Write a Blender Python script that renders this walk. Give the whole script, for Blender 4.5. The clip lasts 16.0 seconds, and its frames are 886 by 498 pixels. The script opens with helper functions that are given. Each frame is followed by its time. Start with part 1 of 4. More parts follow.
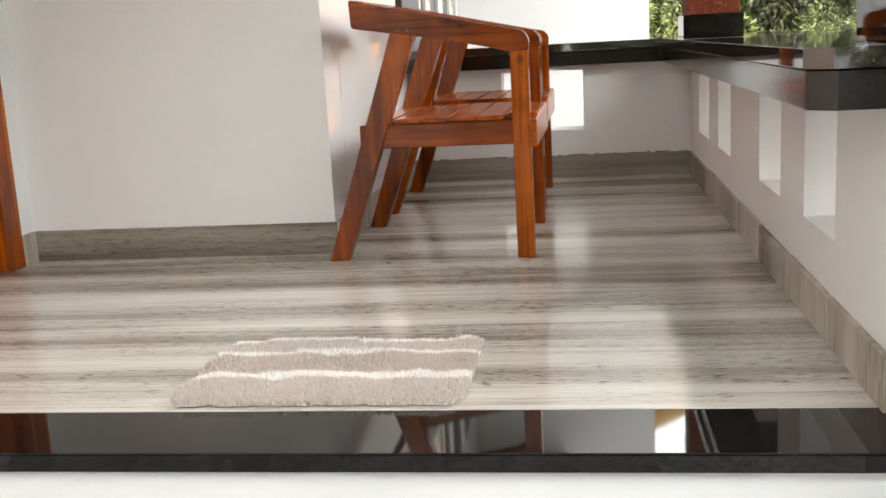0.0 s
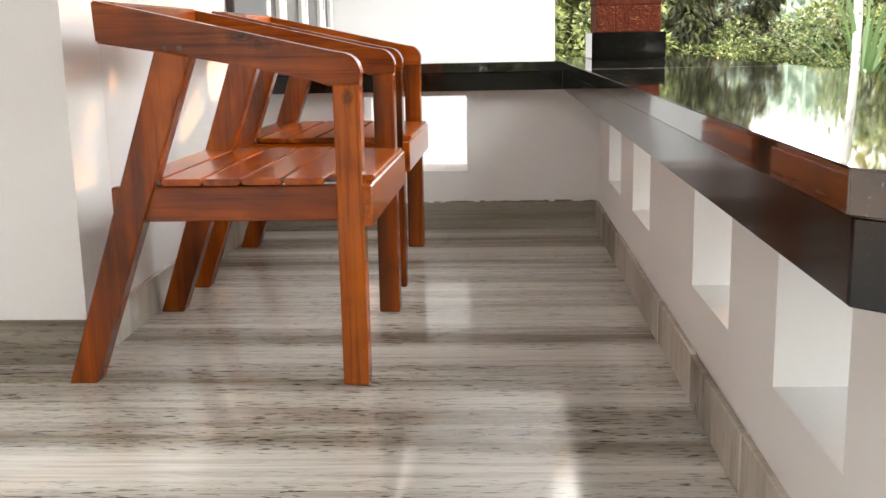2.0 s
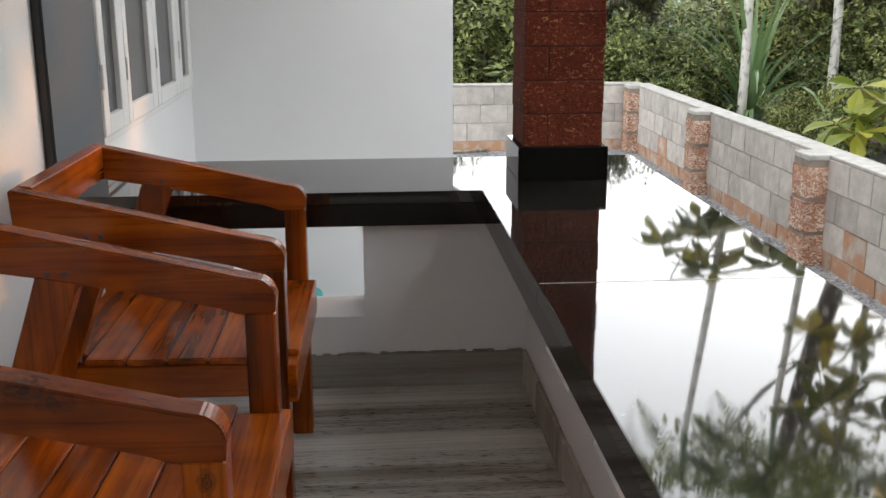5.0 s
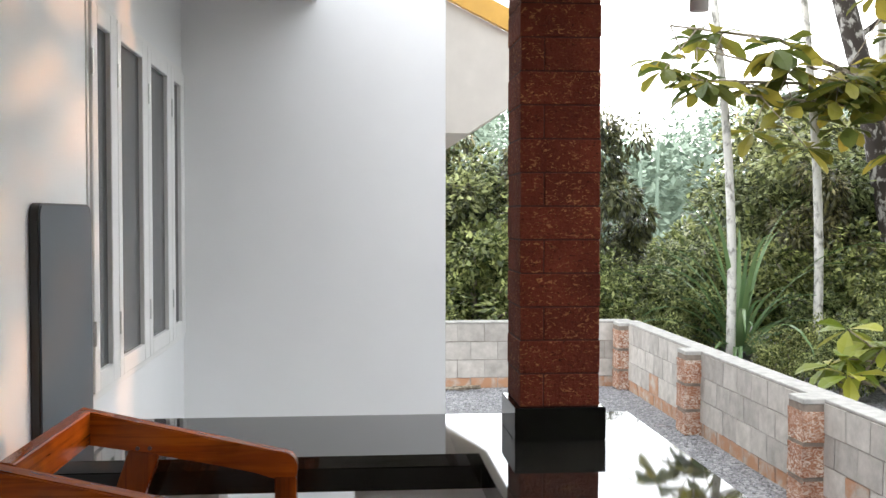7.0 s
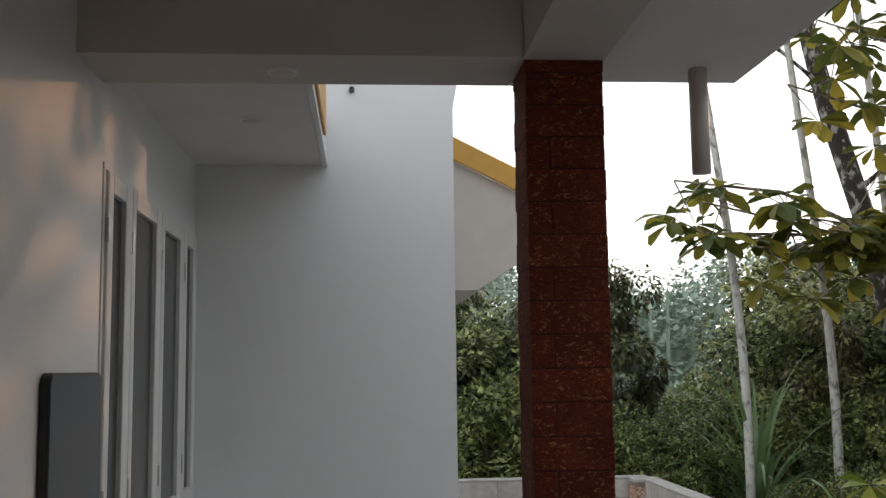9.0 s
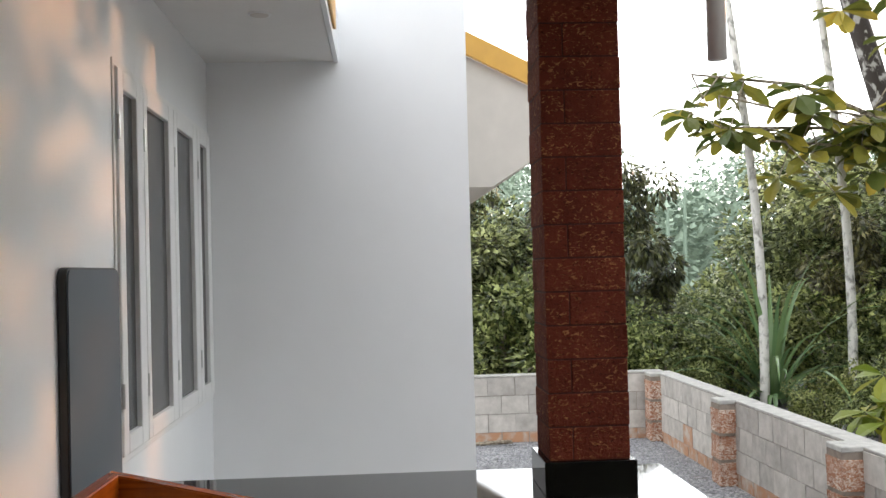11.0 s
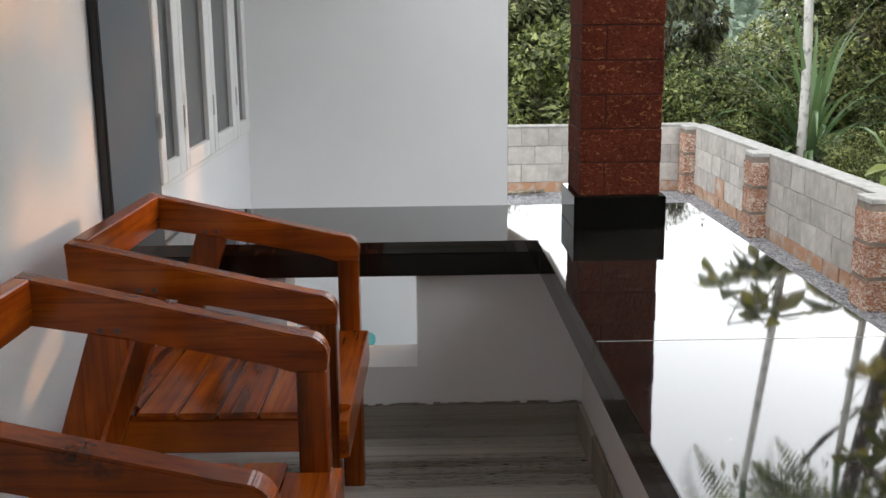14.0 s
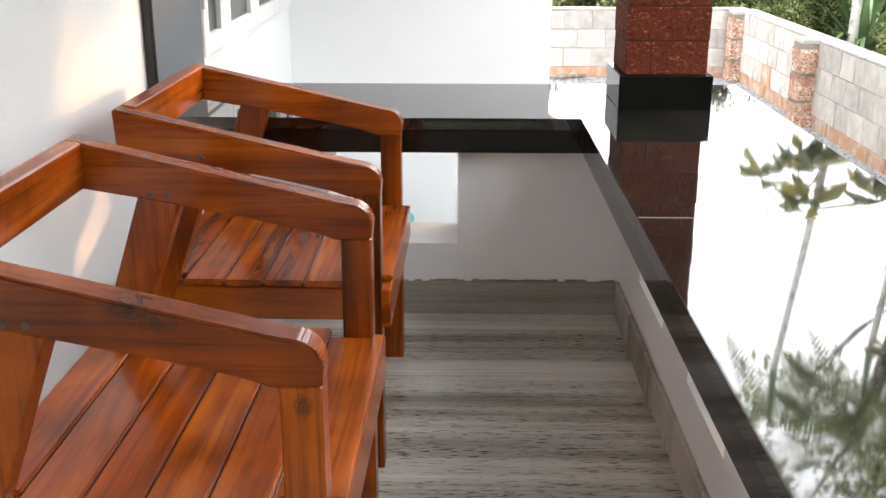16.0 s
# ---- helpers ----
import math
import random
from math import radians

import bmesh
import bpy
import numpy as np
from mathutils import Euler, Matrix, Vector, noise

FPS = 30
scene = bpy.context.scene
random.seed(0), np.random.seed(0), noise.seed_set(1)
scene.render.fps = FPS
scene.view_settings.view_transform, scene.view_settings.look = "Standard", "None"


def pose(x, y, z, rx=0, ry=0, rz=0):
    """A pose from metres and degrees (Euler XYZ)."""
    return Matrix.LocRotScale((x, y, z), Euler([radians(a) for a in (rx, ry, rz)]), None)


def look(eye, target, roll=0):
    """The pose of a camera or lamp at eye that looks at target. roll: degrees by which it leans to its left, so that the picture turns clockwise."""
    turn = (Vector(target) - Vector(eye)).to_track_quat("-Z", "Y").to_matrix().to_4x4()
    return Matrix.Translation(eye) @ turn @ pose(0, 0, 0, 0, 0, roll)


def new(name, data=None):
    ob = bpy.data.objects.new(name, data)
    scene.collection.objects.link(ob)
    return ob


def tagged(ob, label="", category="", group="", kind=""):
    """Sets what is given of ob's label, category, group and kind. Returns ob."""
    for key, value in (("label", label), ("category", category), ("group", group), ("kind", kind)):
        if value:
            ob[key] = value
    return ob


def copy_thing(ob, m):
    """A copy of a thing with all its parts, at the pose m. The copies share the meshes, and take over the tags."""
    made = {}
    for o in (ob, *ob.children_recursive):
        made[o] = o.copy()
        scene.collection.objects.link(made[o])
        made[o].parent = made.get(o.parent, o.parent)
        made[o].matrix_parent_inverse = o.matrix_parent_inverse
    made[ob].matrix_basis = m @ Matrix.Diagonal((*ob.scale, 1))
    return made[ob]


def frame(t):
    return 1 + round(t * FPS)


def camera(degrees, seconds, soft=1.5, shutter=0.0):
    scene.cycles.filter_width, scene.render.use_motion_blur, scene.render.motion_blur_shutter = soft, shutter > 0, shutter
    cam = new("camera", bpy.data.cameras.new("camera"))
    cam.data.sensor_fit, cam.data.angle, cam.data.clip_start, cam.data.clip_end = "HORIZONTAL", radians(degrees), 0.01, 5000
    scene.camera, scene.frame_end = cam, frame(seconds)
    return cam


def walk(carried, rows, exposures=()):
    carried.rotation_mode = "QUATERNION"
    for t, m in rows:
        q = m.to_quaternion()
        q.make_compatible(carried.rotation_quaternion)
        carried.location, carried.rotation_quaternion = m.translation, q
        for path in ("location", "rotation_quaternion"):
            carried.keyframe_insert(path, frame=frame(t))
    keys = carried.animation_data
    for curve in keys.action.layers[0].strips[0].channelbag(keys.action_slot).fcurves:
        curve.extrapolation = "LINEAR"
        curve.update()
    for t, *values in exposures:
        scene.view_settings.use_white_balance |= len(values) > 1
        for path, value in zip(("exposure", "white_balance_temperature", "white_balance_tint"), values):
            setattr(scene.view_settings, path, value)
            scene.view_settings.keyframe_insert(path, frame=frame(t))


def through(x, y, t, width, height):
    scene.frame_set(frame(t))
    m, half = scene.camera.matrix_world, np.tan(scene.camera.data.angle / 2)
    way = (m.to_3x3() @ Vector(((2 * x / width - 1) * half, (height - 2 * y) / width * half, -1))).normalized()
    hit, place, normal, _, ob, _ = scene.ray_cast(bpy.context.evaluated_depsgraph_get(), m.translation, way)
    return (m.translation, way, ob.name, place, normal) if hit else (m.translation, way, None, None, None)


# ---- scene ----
cam = camera(46.4, 16.0)
METRES, EYE, TILT, LEAN, TURN = 2.5, 0.68, 0.0, 0.0, 7.9
ROWS = [
    (0.0, 0.0, 0.0, 0.0, -0.62, -11.42, 3.09),
    (0.5, 0.0356, 0.0866, -0.0021, -2.28, -11.45, 2.86),
    (1.0, 0.0618, 0.1755, 0.0007, -1.23, -11.38, 0.39),
    (1.5, 0.0775, 0.2912, 0.003, -2.88, -11.0, 1.12),
    (2.0, 0.1074, 0.4169, 0.019, -5.15, -11.58, 1.09),
    (2.5, 0.110, 0.4908, 0.0552, -4.73, -12.45, -0.60),
    (3.0, 0.1094, 0.5815, 0.0837, -4.51, -14.4, -0.62),
    (3.5, 0.0954, 0.6565, 0.1289, -8.96, -15.37, 1.24),
    (6.0, 0.1296, 0.8044, 0.2335, -12.67, -10.99, -0.01),
    (6.5, 0.1219, 0.8009, 0.2413, -12.81, -6.53, 0.0),
    (7.0, 0.118, 0.8015, 0.2482, -12.83, -1.83, -0.01),
    (7.5, 0.1164, 0.8001, 0.2552, -12.88, 2.56, -0.14),
    (8.0, 0.1157, 0.7949, 0.2615, -12.88, 6.77, 0.14),
    (10.5, 0.1206, 0.803, 0.2546, -11.29, 4.48, 1.56),
    (11.0, 0.1223, 0.8006, 0.2487, -11.28, 1.19, 1.44),
    (11.5, 0.1253, 0.7978, 0.2446, -11.0, -1.86, 1.33),
    (12.0, 0.1269, 0.7986, 0.2403, -10.45, -4.21, 1.23),
    (12.5, 0.1263, 0.7966, 0.2369, -10.02, -6.12, 1.05),
    (13.0, 0.125, 0.7968, 0.2325, -9.8, -8.26, 0.96),
    (13.5, 0.1249, 0.7974, 0.2283, -9.64, -10.2, 0.83),
    (14.0, 0.1244, 0.7977, 0.2236, -9.26, -12.31, 0.57),
    (14.5, 0.1229, 0.7974, 0.2208, -8.76, -14.06, 0.17),
    (15.0, 0.1217, 0.796, 0.219, -8.32, -15.53, -0.08),
    (15.5, 0.1204, 0.7945, 0.2166, -7.93, -16.92, -0.07),
    (16.0, 0.1175, 0.7922, 0.2143, -7.02, -18.6, -0.1),
]
EXPOSURES = [(0.0, 4.45, 6950, 10), (1.5, 4.65, 6950, 10), (2.5, 4.6, 6950, 10), (3.0, 4.5, 6900, 10), (3.7, 3.75, 6750, 10), (6.0, 3.2, 6450, 10), (7.0, 3.4, 6400, 10), (7.5, 2.75, 6400, 10), (8.0, 2.15, 6450, 10), (8.4, 1.85, 6450, 10), (10.3, 2.3, 6450, 10), (11.0, 3.0, 6450, 10), (11.5, 3.42, 6450, 10), (12.5, 3.0, 6450, 10), (14.0, 3.15, 6450, 10), (14.5, 3.15, 6500, 10), (15.0, 3.65, 6500, 10), (15.5, 4.05, 6550, 10), (16.0, 4.25, 6550, 10)]
walk(cam, [(t, pose(0, 0, EYE, TILT, LEAN, TURN) @ pose(METRES * x, METRES * y, METRES * z, 90 + pitch, roll, yaw)) for t, x, y, z, yaw, pitch, roll in ROWS],
     exposures=EXPOSURES)


# ---- world, sun, light ----
world = bpy.data.worlds.new("world")
scene.world = world
world.use_nodes = True
wn, wl = world.node_tree.nodes, world.node_tree.links
sky = wn.new("ShaderNodeTexSky")
sky.sky_type, sky.sun_disc = "NISHITA", False
SUN_FROM = Vector((1.0, 0.90, 0.25)).normalized()
sky.sun_elevation = math.asin(SUN_FROM.z)
sky.sun_rotation = math.atan2(SUN_FROM.x, SUN_FROM.y)
sky.air_density, sky.dust_density, sky.ozone_density = 1.0, 0.8, 1.0
pale = wn.new("ShaderNodeHueSaturation")
pale.inputs["Saturation"].default_value = 0.22
wl.new(sky.outputs["Color"], pale.inputs["Color"])
veil = wn.new("ShaderNodeMix")
veil.data_type = "RGBA"
veil.inputs[0].default_value = 0.55
veil.inputs[7].default_value = (3.17, 3.20, 3.24, 1.0)
wl.new(pale.outputs["Color"], veil.inputs[6])
wl.new(veil.outputs[2], wn["Background"].inputs["Color"])
wn["Background"].inputs["Strength"].default_value = 0.112
sun = new("sun", bpy.data.lights.new("sun", "SUN"))
sun.data.energy, sun.data.angle, sun.data.color = 0.17, radians(0.6), (1.0, 0.46, 0.17)
sun.matrix_world = look(SUN_FROM * 30, (0, 0, 0))


# ---- materials ----
def nodes_of(name):
    m = bpy.data.materials.new(name)
    m.use_nodes = True
    n, l = m.node_tree.nodes, m.node_tree.links
    return m, n, l, n["Principled BSDF"]


def coords(n, l, scale=(1, 1, 1), spread=0.0, rot=(0, 0, 0)):
    """Object coordinates, scaled, and shifted per object by its random number."""
    tc, mp = n.new("ShaderNodeTexCoord"), n.new("ShaderNodeMapping")
    mp.inputs["Scale"].default_value, mp.inputs["Rotation"].default_value = scale, rot
    l.new(tc.outputs["Object"], mp.inputs["Vector"])
    if not spread:
        return mp.outputs["Vector"]
    info, mul, add = n.new("ShaderNodeObjectInfo"), n.new("ShaderNodeMath"), n.new("ShaderNodeVectorMath")
    mul.operation, mul.inputs[1].default_value = "MULTIPLY", spread
    l.new(info.outputs["Random"], mul.inputs[0])
    l.new(mp.outputs["Vector"], add.inputs[0])
    l.new(mul.outputs[0], add.inputs[1])
    return add.outputs[0]


def noise_tex(n, l, vec, scale, detail=4.0, rough=0.55, distort=0.0):
    t = n.new("ShaderNodeTexNoise")
    t.inputs["Scale"].default_value, t.inputs["Detail"].default_value = scale, detail
    t.inputs["Roughness"].default_value, t.inputs["Distortion"].default_value = rough, distort
    l.new(vec, t.inputs["Vector"])
    return t.outputs["Fac"]


def ramp(n, l, fac, stops):
    r = n.new("ShaderNodeValToRGB")
    while len(r.color_ramp.elements) < len(stops):
        r.color_ramp.elements.new(0.5)
    for e, (p, c) in zip(r.color_ramp.elements, stops):
        e.position, e.color = p, (*c, 1)
    l.new(fac, r.inputs["Fac"])
    return r.outputs["Color"]


def mixed(n, l, a, b, fac, mode="MIX"):
    m = n.new("ShaderNodeMix")
    m.data_type, m.blend_type = "RGBA", mode
    for socket, value in ((m.inputs[0], fac), (m.inputs[6], a), (m.inputs[7], b)):
        if isinstance(value, (int, float)):
            socket.default_value = value
        elif isinstance(value, tuple):
            socket.default_value = (*value, 1)
        else:
            l.new(value, socket)
    return m.outputs[2]


def bump(n, l, p, height, strength=0.3, distance=0.005):
    b = n.new("ShaderNodeBump")
    b.inputs["Strength"].default_value, b.inputs["Distance"].default_value = strength, distance
    l.new(height, b.inputs["Height"])
    l.new(b.outputs["Normal"], p.inputs["Normal"])


def set_rough(p, rough, metal=0.0, coat=0.0):
    p.inputs["Roughness"].default_value, p.inputs["Metallic"].default_value = rough, metal
    p.inputs["Coat Weight"].default_value = coat
    p.inputs["Coat Roughness"].default_value = 0.06


def plain(name, colour, rough=0.5, metal=0.0, vary=0.12, scale=6.0, bumped=0.1, coat=0.0):
    m, n, l, p = nodes_of(name)
    v = coords(n, l, spread=31.0)
    f = noise_tex(n, l, v, scale, 5)
    c = ramp(n, l, f, [(0.3, tuple(x * (1 - vary) for x in colour)), (0.7, tuple(min(1, x * (1 + vary)) for x in colour))])
    l.new(c, p.inputs["Base Color"])
    set_rough(p, rough, metal, coat)
    if bumped:
        bump(n, l, p, noise_tex(n, l, v, scale * 25, 3), bumped, 0.002)
    return m


def paint_mat():
    m, n, l, p = nodes_of("white_wall_paint")
    v = coords(n, l)
    f = noise_tex(n, l, v, 1.3, 5)
    g = noise_tex(n, l, v, 90, 4)
    c = ramp(n, l, f, [(0.3, (0.775, 0.785, 0.795)), (0.7, (0.83, 0.84, 0.85))])
    l.new(c, p.inputs["Base Color"])
    set_rough(p, 0.55)
    bump(n, l, p, g, 0.12, 0.002)
    return m


def marble_mat(name, up=1.0, rough=0.105, wide=1.0, flecks=1.0, tone=1.0):
    """Grey-beige marble with long straight brown veins along x."""
    m, n, l, p = nodes_of(name)
    v = coords(n, l, (0.3, 5.5 * wide, 5.5 * up), spread=53.0)
    broad = noise_tex(n, l, v, 1.1, 5, 0.6, 0.12)
    v2 = coords(n, l, (0.9, 40.0 * wide, 40.0 * up), spread=53.0)
    fine = noise_tex(n, l, v2, 1.4, 6, 0.62, 0.1)
    v3 = coords(n, l, (26.0, 190.0 * wide, 190.0 * up), spread=53.0)
    dash = noise_tex(n, l, v3, 1.0, 3, 0.6)
    base = ramp(n, l, broad, [(0.33, (0.25, 0.212, 0.163)), (0.42, (0.44, 0.415, 0.365)), (0.50, (0.61, 0.59, 0.54)), (0.64, (0.74, 0.725, 0.68))])
    vein = ramp(n, l, fine, [(0.34, (0.38, 0.34, 0.30)), (0.48, (0.84, 0.82, 0.80)), (0.60, (1, 1, 1))])
    c = mixed(n, l, base, vein, 0.42, "MULTIPLY")
    spots = ramp(n, l, dash, [(0.37, (0.10, 0.085, 0.07)), (0.43, (1, 1, 1))])
    dark_only = ramp(n, l, broad, [(0.44, (flecks,) * 3), (0.58, (0.12 * flecks,) * 3)])
    c2 = mixed(n, l, c, spots, dark_only, "MULTIPLY")
    hair = noise_tex(n, l, coords(n, l, (0.16, 26.0 * wide, 26.0 * up), spread=53.0), 1.6, 4, 0.55, 0.05)
    line = ramp(n, l, hair, [(0.455, (1, 1, 1)), (0.468, (0.42, 0.37, 0.32)), (0.482, (1, 1, 1)), (0.552, (1, 1, 1)), (0.562, (0.55, 0.5, 0.45)), (0.575, (1.06, 1.05, 1.03))])
    c2 = mixed(n, l, c2, line, 0.5 * flecks, "MULTIPLY")
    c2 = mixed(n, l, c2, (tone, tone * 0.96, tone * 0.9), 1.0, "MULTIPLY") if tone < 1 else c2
    l.new(c2, p.inputs["Base Color"])
    set_rough(p, rough)
    p.inputs["Specular IOR Level"].default_value = 0.4
    bump(n, l, p, fine, 0.02, 0.001)
    return m


def granite_mat(name="black_granite", lo=0.015, hi=0.06, dust=0.0, gloss=0.42, ior=1.47):
    """Polished black granite with pale grains, under a thin uneven film of dust and grit."""
    m, n, l, p = nodes_of(name)
    v = coords(n, l, spread=11.0)
    f = noise_tex(n, l, v, 420, 2)
    c = ramp(n, l, f, [(0.62, (0.007, 0.0063, 0.006)), (0.72, (0.018, 0.017, 0.017)), (0.80, (0.16, 0.15, 0.14))])
    film = noise_tex(n, l, v, 4.5, 5, 0.6, 0.5)
    c = mixed(n, l, c, (0.24, 0.225, 0.21), ramp(n, l, film, [(0.35, (0.008 * dust,) * 3), (0.70, (0.05 * dust,) * 3)]))
    grit = noise_tex(n, l, v, 330, 1)
    where = ramp(n, l, noise_tex(n, l, v, 2.2, 3), [(0.40, (0, 0, 0)), (0.60, (dust,) * 3)])
    specks = mixed(n, l, ramp(n, l, grit, [(0.70, (0, 0, 0)), (0.76, (0.5, 0.5, 0.5))]), where, 1.0, "MULTIPLY")
    c = mixed(n, l, c, (0.45, 0.43, 0.40), specks)
    l.new(c, p.inputs["Base Color"])
    smear = noise_tex(n, l, v, 3.0, 4)
    r = n.new("ShaderNodeMapRange")
    r.inputs["To Min"].default_value, r.inputs["To Max"].default_value = lo, hi
    l.new(smear, r.inputs["Value"])
    l.new(r.outputs[0], p.inputs["Roughness"])
    p.inputs["IOR"].default_value = ior
    p.inputs["Specular IOR Level"].default_value = gloss
    return m


def wood_mat(name, axis, light=1.0, knots=()):
    """Varnished orange-brown teak, its grain along one axis of the part; knots at points of the thing."""
    m, n, l, p = nodes_of(name)
    s = [11.0, 11.0, 11.0]
    s[axis] = 0.9
    v = coords(n, l, tuple(s), spread=47.0)
    broad = noise_tex(n, l, v, 0.8, 5, 0.55, 0.9)
    s2 = [95.0, 95.0, 95.0]
    s2[axis] = 2.6
    fine = noise_tex(n, l, coords(n, l, tuple(s2), spread=47.0), 1.0, 5, 0.65)
    cloud = noise_tex(n, l, coords(n, l, (1.0, 1.0, 1.0), spread=29.0), 6.5, 3, 0.5, 0.4)
    k = light
    c = ramp(n, l, broad, [(0.30, (0.10 * k, 0.024 * k, 0.003 * k)), (0.48, (0.31 * k, 0.058 * k, 0.004 * k)), (0.68, (0.54 * k, 0.131 * k, 0.009 * k))])
    g = ramp(n, l, fine, [(0.32, (0.42, 0.34, 0.30)), (0.50, (1, 1, 1))])
    c = mixed(n, l, c, g, 0.75, "MULTIPLY")
    c = mixed(n, l, c, ramp(n, l, cloud, [(0.32, (0.62, 0.58, 0.55)), (0.60, (1.12, 1.12, 1.1))]), 0.8, "MULTIPLY")
    for at, size in knots:
        tc, off, mul, ln = n.new("ShaderNodeTexCoord"), n.new("ShaderNodeVectorMath"), n.new("ShaderNodeVectorMath"), n.new("ShaderNodeVectorMath")
        off.operation, mul.operation, ln.operation = "SUBTRACT", "MULTIPLY", "LENGTH"
        off.inputs[1].default_value = at
        flat = [1.0 / size, 1.0 / size, 1.0 / size]
        flat[axis], flat[1] = 0.55 / size, 0.3 / size
        mul.inputs[1].default_value = flat
        l.new(tc.outputs["Object"], off.inputs[0])
        l.new(off.outputs[0], mul.inputs[0])
        l.new(mul.outputs[0], ln.inputs[0])
        wob, add = noise_tex(n, l, tc.outputs["Object"], 55.0, 4, 0.65), n.new("ShaderNodeMath")
        add.operation, add.inputs[1].default_value = "MULTIPLY_ADD", 1.0
        l.new(wob, add.inputs[0])
        l.new(ln.outputs["Value"], add.inputs[2])
        rings = ramp(n, l, add.outputs[0], [(0.45, (0.95, 0.95, 0.95)), (0.58, (0.45, 0.45, 0.45)), (0.66, (0.85, 0.85, 0.85)), (0.76, (0.3, 0.3, 0.3)), (0.84, (0.45, 0.45, 0.45)), (1.0, (0, 0, 0))])
        c = mixed(n, l, c, (0.035, 0.014, 0.007), rings)
    l.new(c, p.inputs["Base Color"])
    set_rough(p, 0.25, 0, 0.2)
    p.inputs["Coat Roughness"].default_value = 0.10
    p.inputs["Specular IOR Level"].default_value = 0.2
    bump(n, l, p, fine, 0.06, 0.001)
    return m


def laterite_mat(name, dark, mid, pit, size=26.0, depth=0.6, share=0.57):
    """Pitted red laterite with ochre grains."""
    m, n, l, p = nodes_of(name)
    v = coords(n, l, spread=71.0)
    f = noise_tex(n, l, v, 7, 5)
    base = ramp(n, l, f, [(0.3, dark), (0.7, mid)])
    flat = coords(n, l, (1.0, 1.0, 1.7), spread=71.0)
    pits = noise_tex(n, l, flat, size * 2.3, 3, 0.55, 1.4)
    spread_of = noise_tex(n, l, v, 5.0, 3)
    c = mixed(n, l, base, pit, ramp(n, l, pits, [(share, (0, 0, 0)), (share + 0.09, (0.85, 0.85, 0.85))]))
    c = mixed(n, l, base, c, ramp(n, l, spread_of, [(0.36, (0.3, 0.3, 0.3)), (0.58, (1, 1, 1))]))
    holes = noise_tex(n, l, flat, size * 2.9, 4, 0.6, 1.0)
    c = mixed(n, l, c, tuple(q * 0.3 for q in dark), ramp(n, l, holes, [(0.30, (0.9, 0.9, 0.9)), (0.42, (0, 0, 0))]))
    l.new(c, p.inputs["Base Color"])
    set_rough(p, 0.8)
    p.inputs["Specular IOR Level"].default_value = 0.2
    bump(n, l, p, noise_tex(n, l, v, size * 2.2, 6, 0.65), depth, 0.012)
    return m


def block_mat():
    """Grey concrete block with reddish mud stains."""
    m, n, l, p = nodes_of("concrete_block")
    v = coords(n, l, spread=19.0)
    f = noise_tex(n, l, v, 9, 6, 0.6)
    base = ramp(n, l, f, [(0.3, (0.40, 0.38, 0.35)), (0.7, (0.61, 0.58, 0.545))])
    info = n.new("ShaderNodeObjectInfo")
    tint = ramp(n, l, info.outputs["Random"], [(0.0, (0.78, 0.765, 0.75)), (1.0, (1.1, 1.09, 1.07))])
    c = mixed(n, l, base, tint, 1.0, "MULTIPLY")
    l.new(c, p.inputs["Base Color"])
    set_rough(p, 0.9)
    bump(n, l, p, noise_tex(n, l, v, 70, 5, 0.7), 0.5, 0.006)
    return m


def muddy_block_mat():
    m, n, l, p = nodes_of("mud_splashed_block")
    v = coords(n, l, spread=19.0)
    f = noise_tex(n, l, v, 9, 6, 0.6)
    base = ramp(n, l, f, [(0.3, (0.40, 0.36, 0.31)), (0.7, (0.58, 0.54, 0.48))])
    mud = noise_tex(n, l, v, 6, 5, 0.6, 0.5)
    c = mixed(n, l, base, (0.46, 0.23, 0.12), ramp(n, l, mud, [(0.36, (0.1, 0.1, 0.1)), (0.56, (0.9, 0.9, 0.9))]))
    l.new(c, p.inputs["Base Color"])
    set_rough(p, 0.9)
    bump(n, l, p, noise_tex(n, l, v, 70, 5, 0.7), 0.5, 0.006)
    return m


def gravel_mat():
    m, n, l, p = nodes_of("grey_gravel")
    v = coords(n, l)
    vo = n.new("ShaderNodeTexVoronoi")
    vo.inputs["Scale"].default_value = 42
    l.new(v, vo.inputs["Vector"])
    c = ramp(n, l, vo.outputs["Color"], [(0.1, (0.14, 0.14, 0.145)), (0.9, (0.50, 0.50, 0.51))])
    soil = noise_tex(n, l, v, 2.2, 5)
    c = mixed(n, l, c, (0.27, 0.16, 0.10), ramp(n, l, soil, [(0.62, (0, 0, 0)), (0.8, (0.5, 0.5, 0.5))]))
    l.new(c, p.inputs["Base Color"])
    set_rough(p, 0.9)
    bump(n, l, p, vo.outputs["Distance"], 0.9, 0.02)
    return m


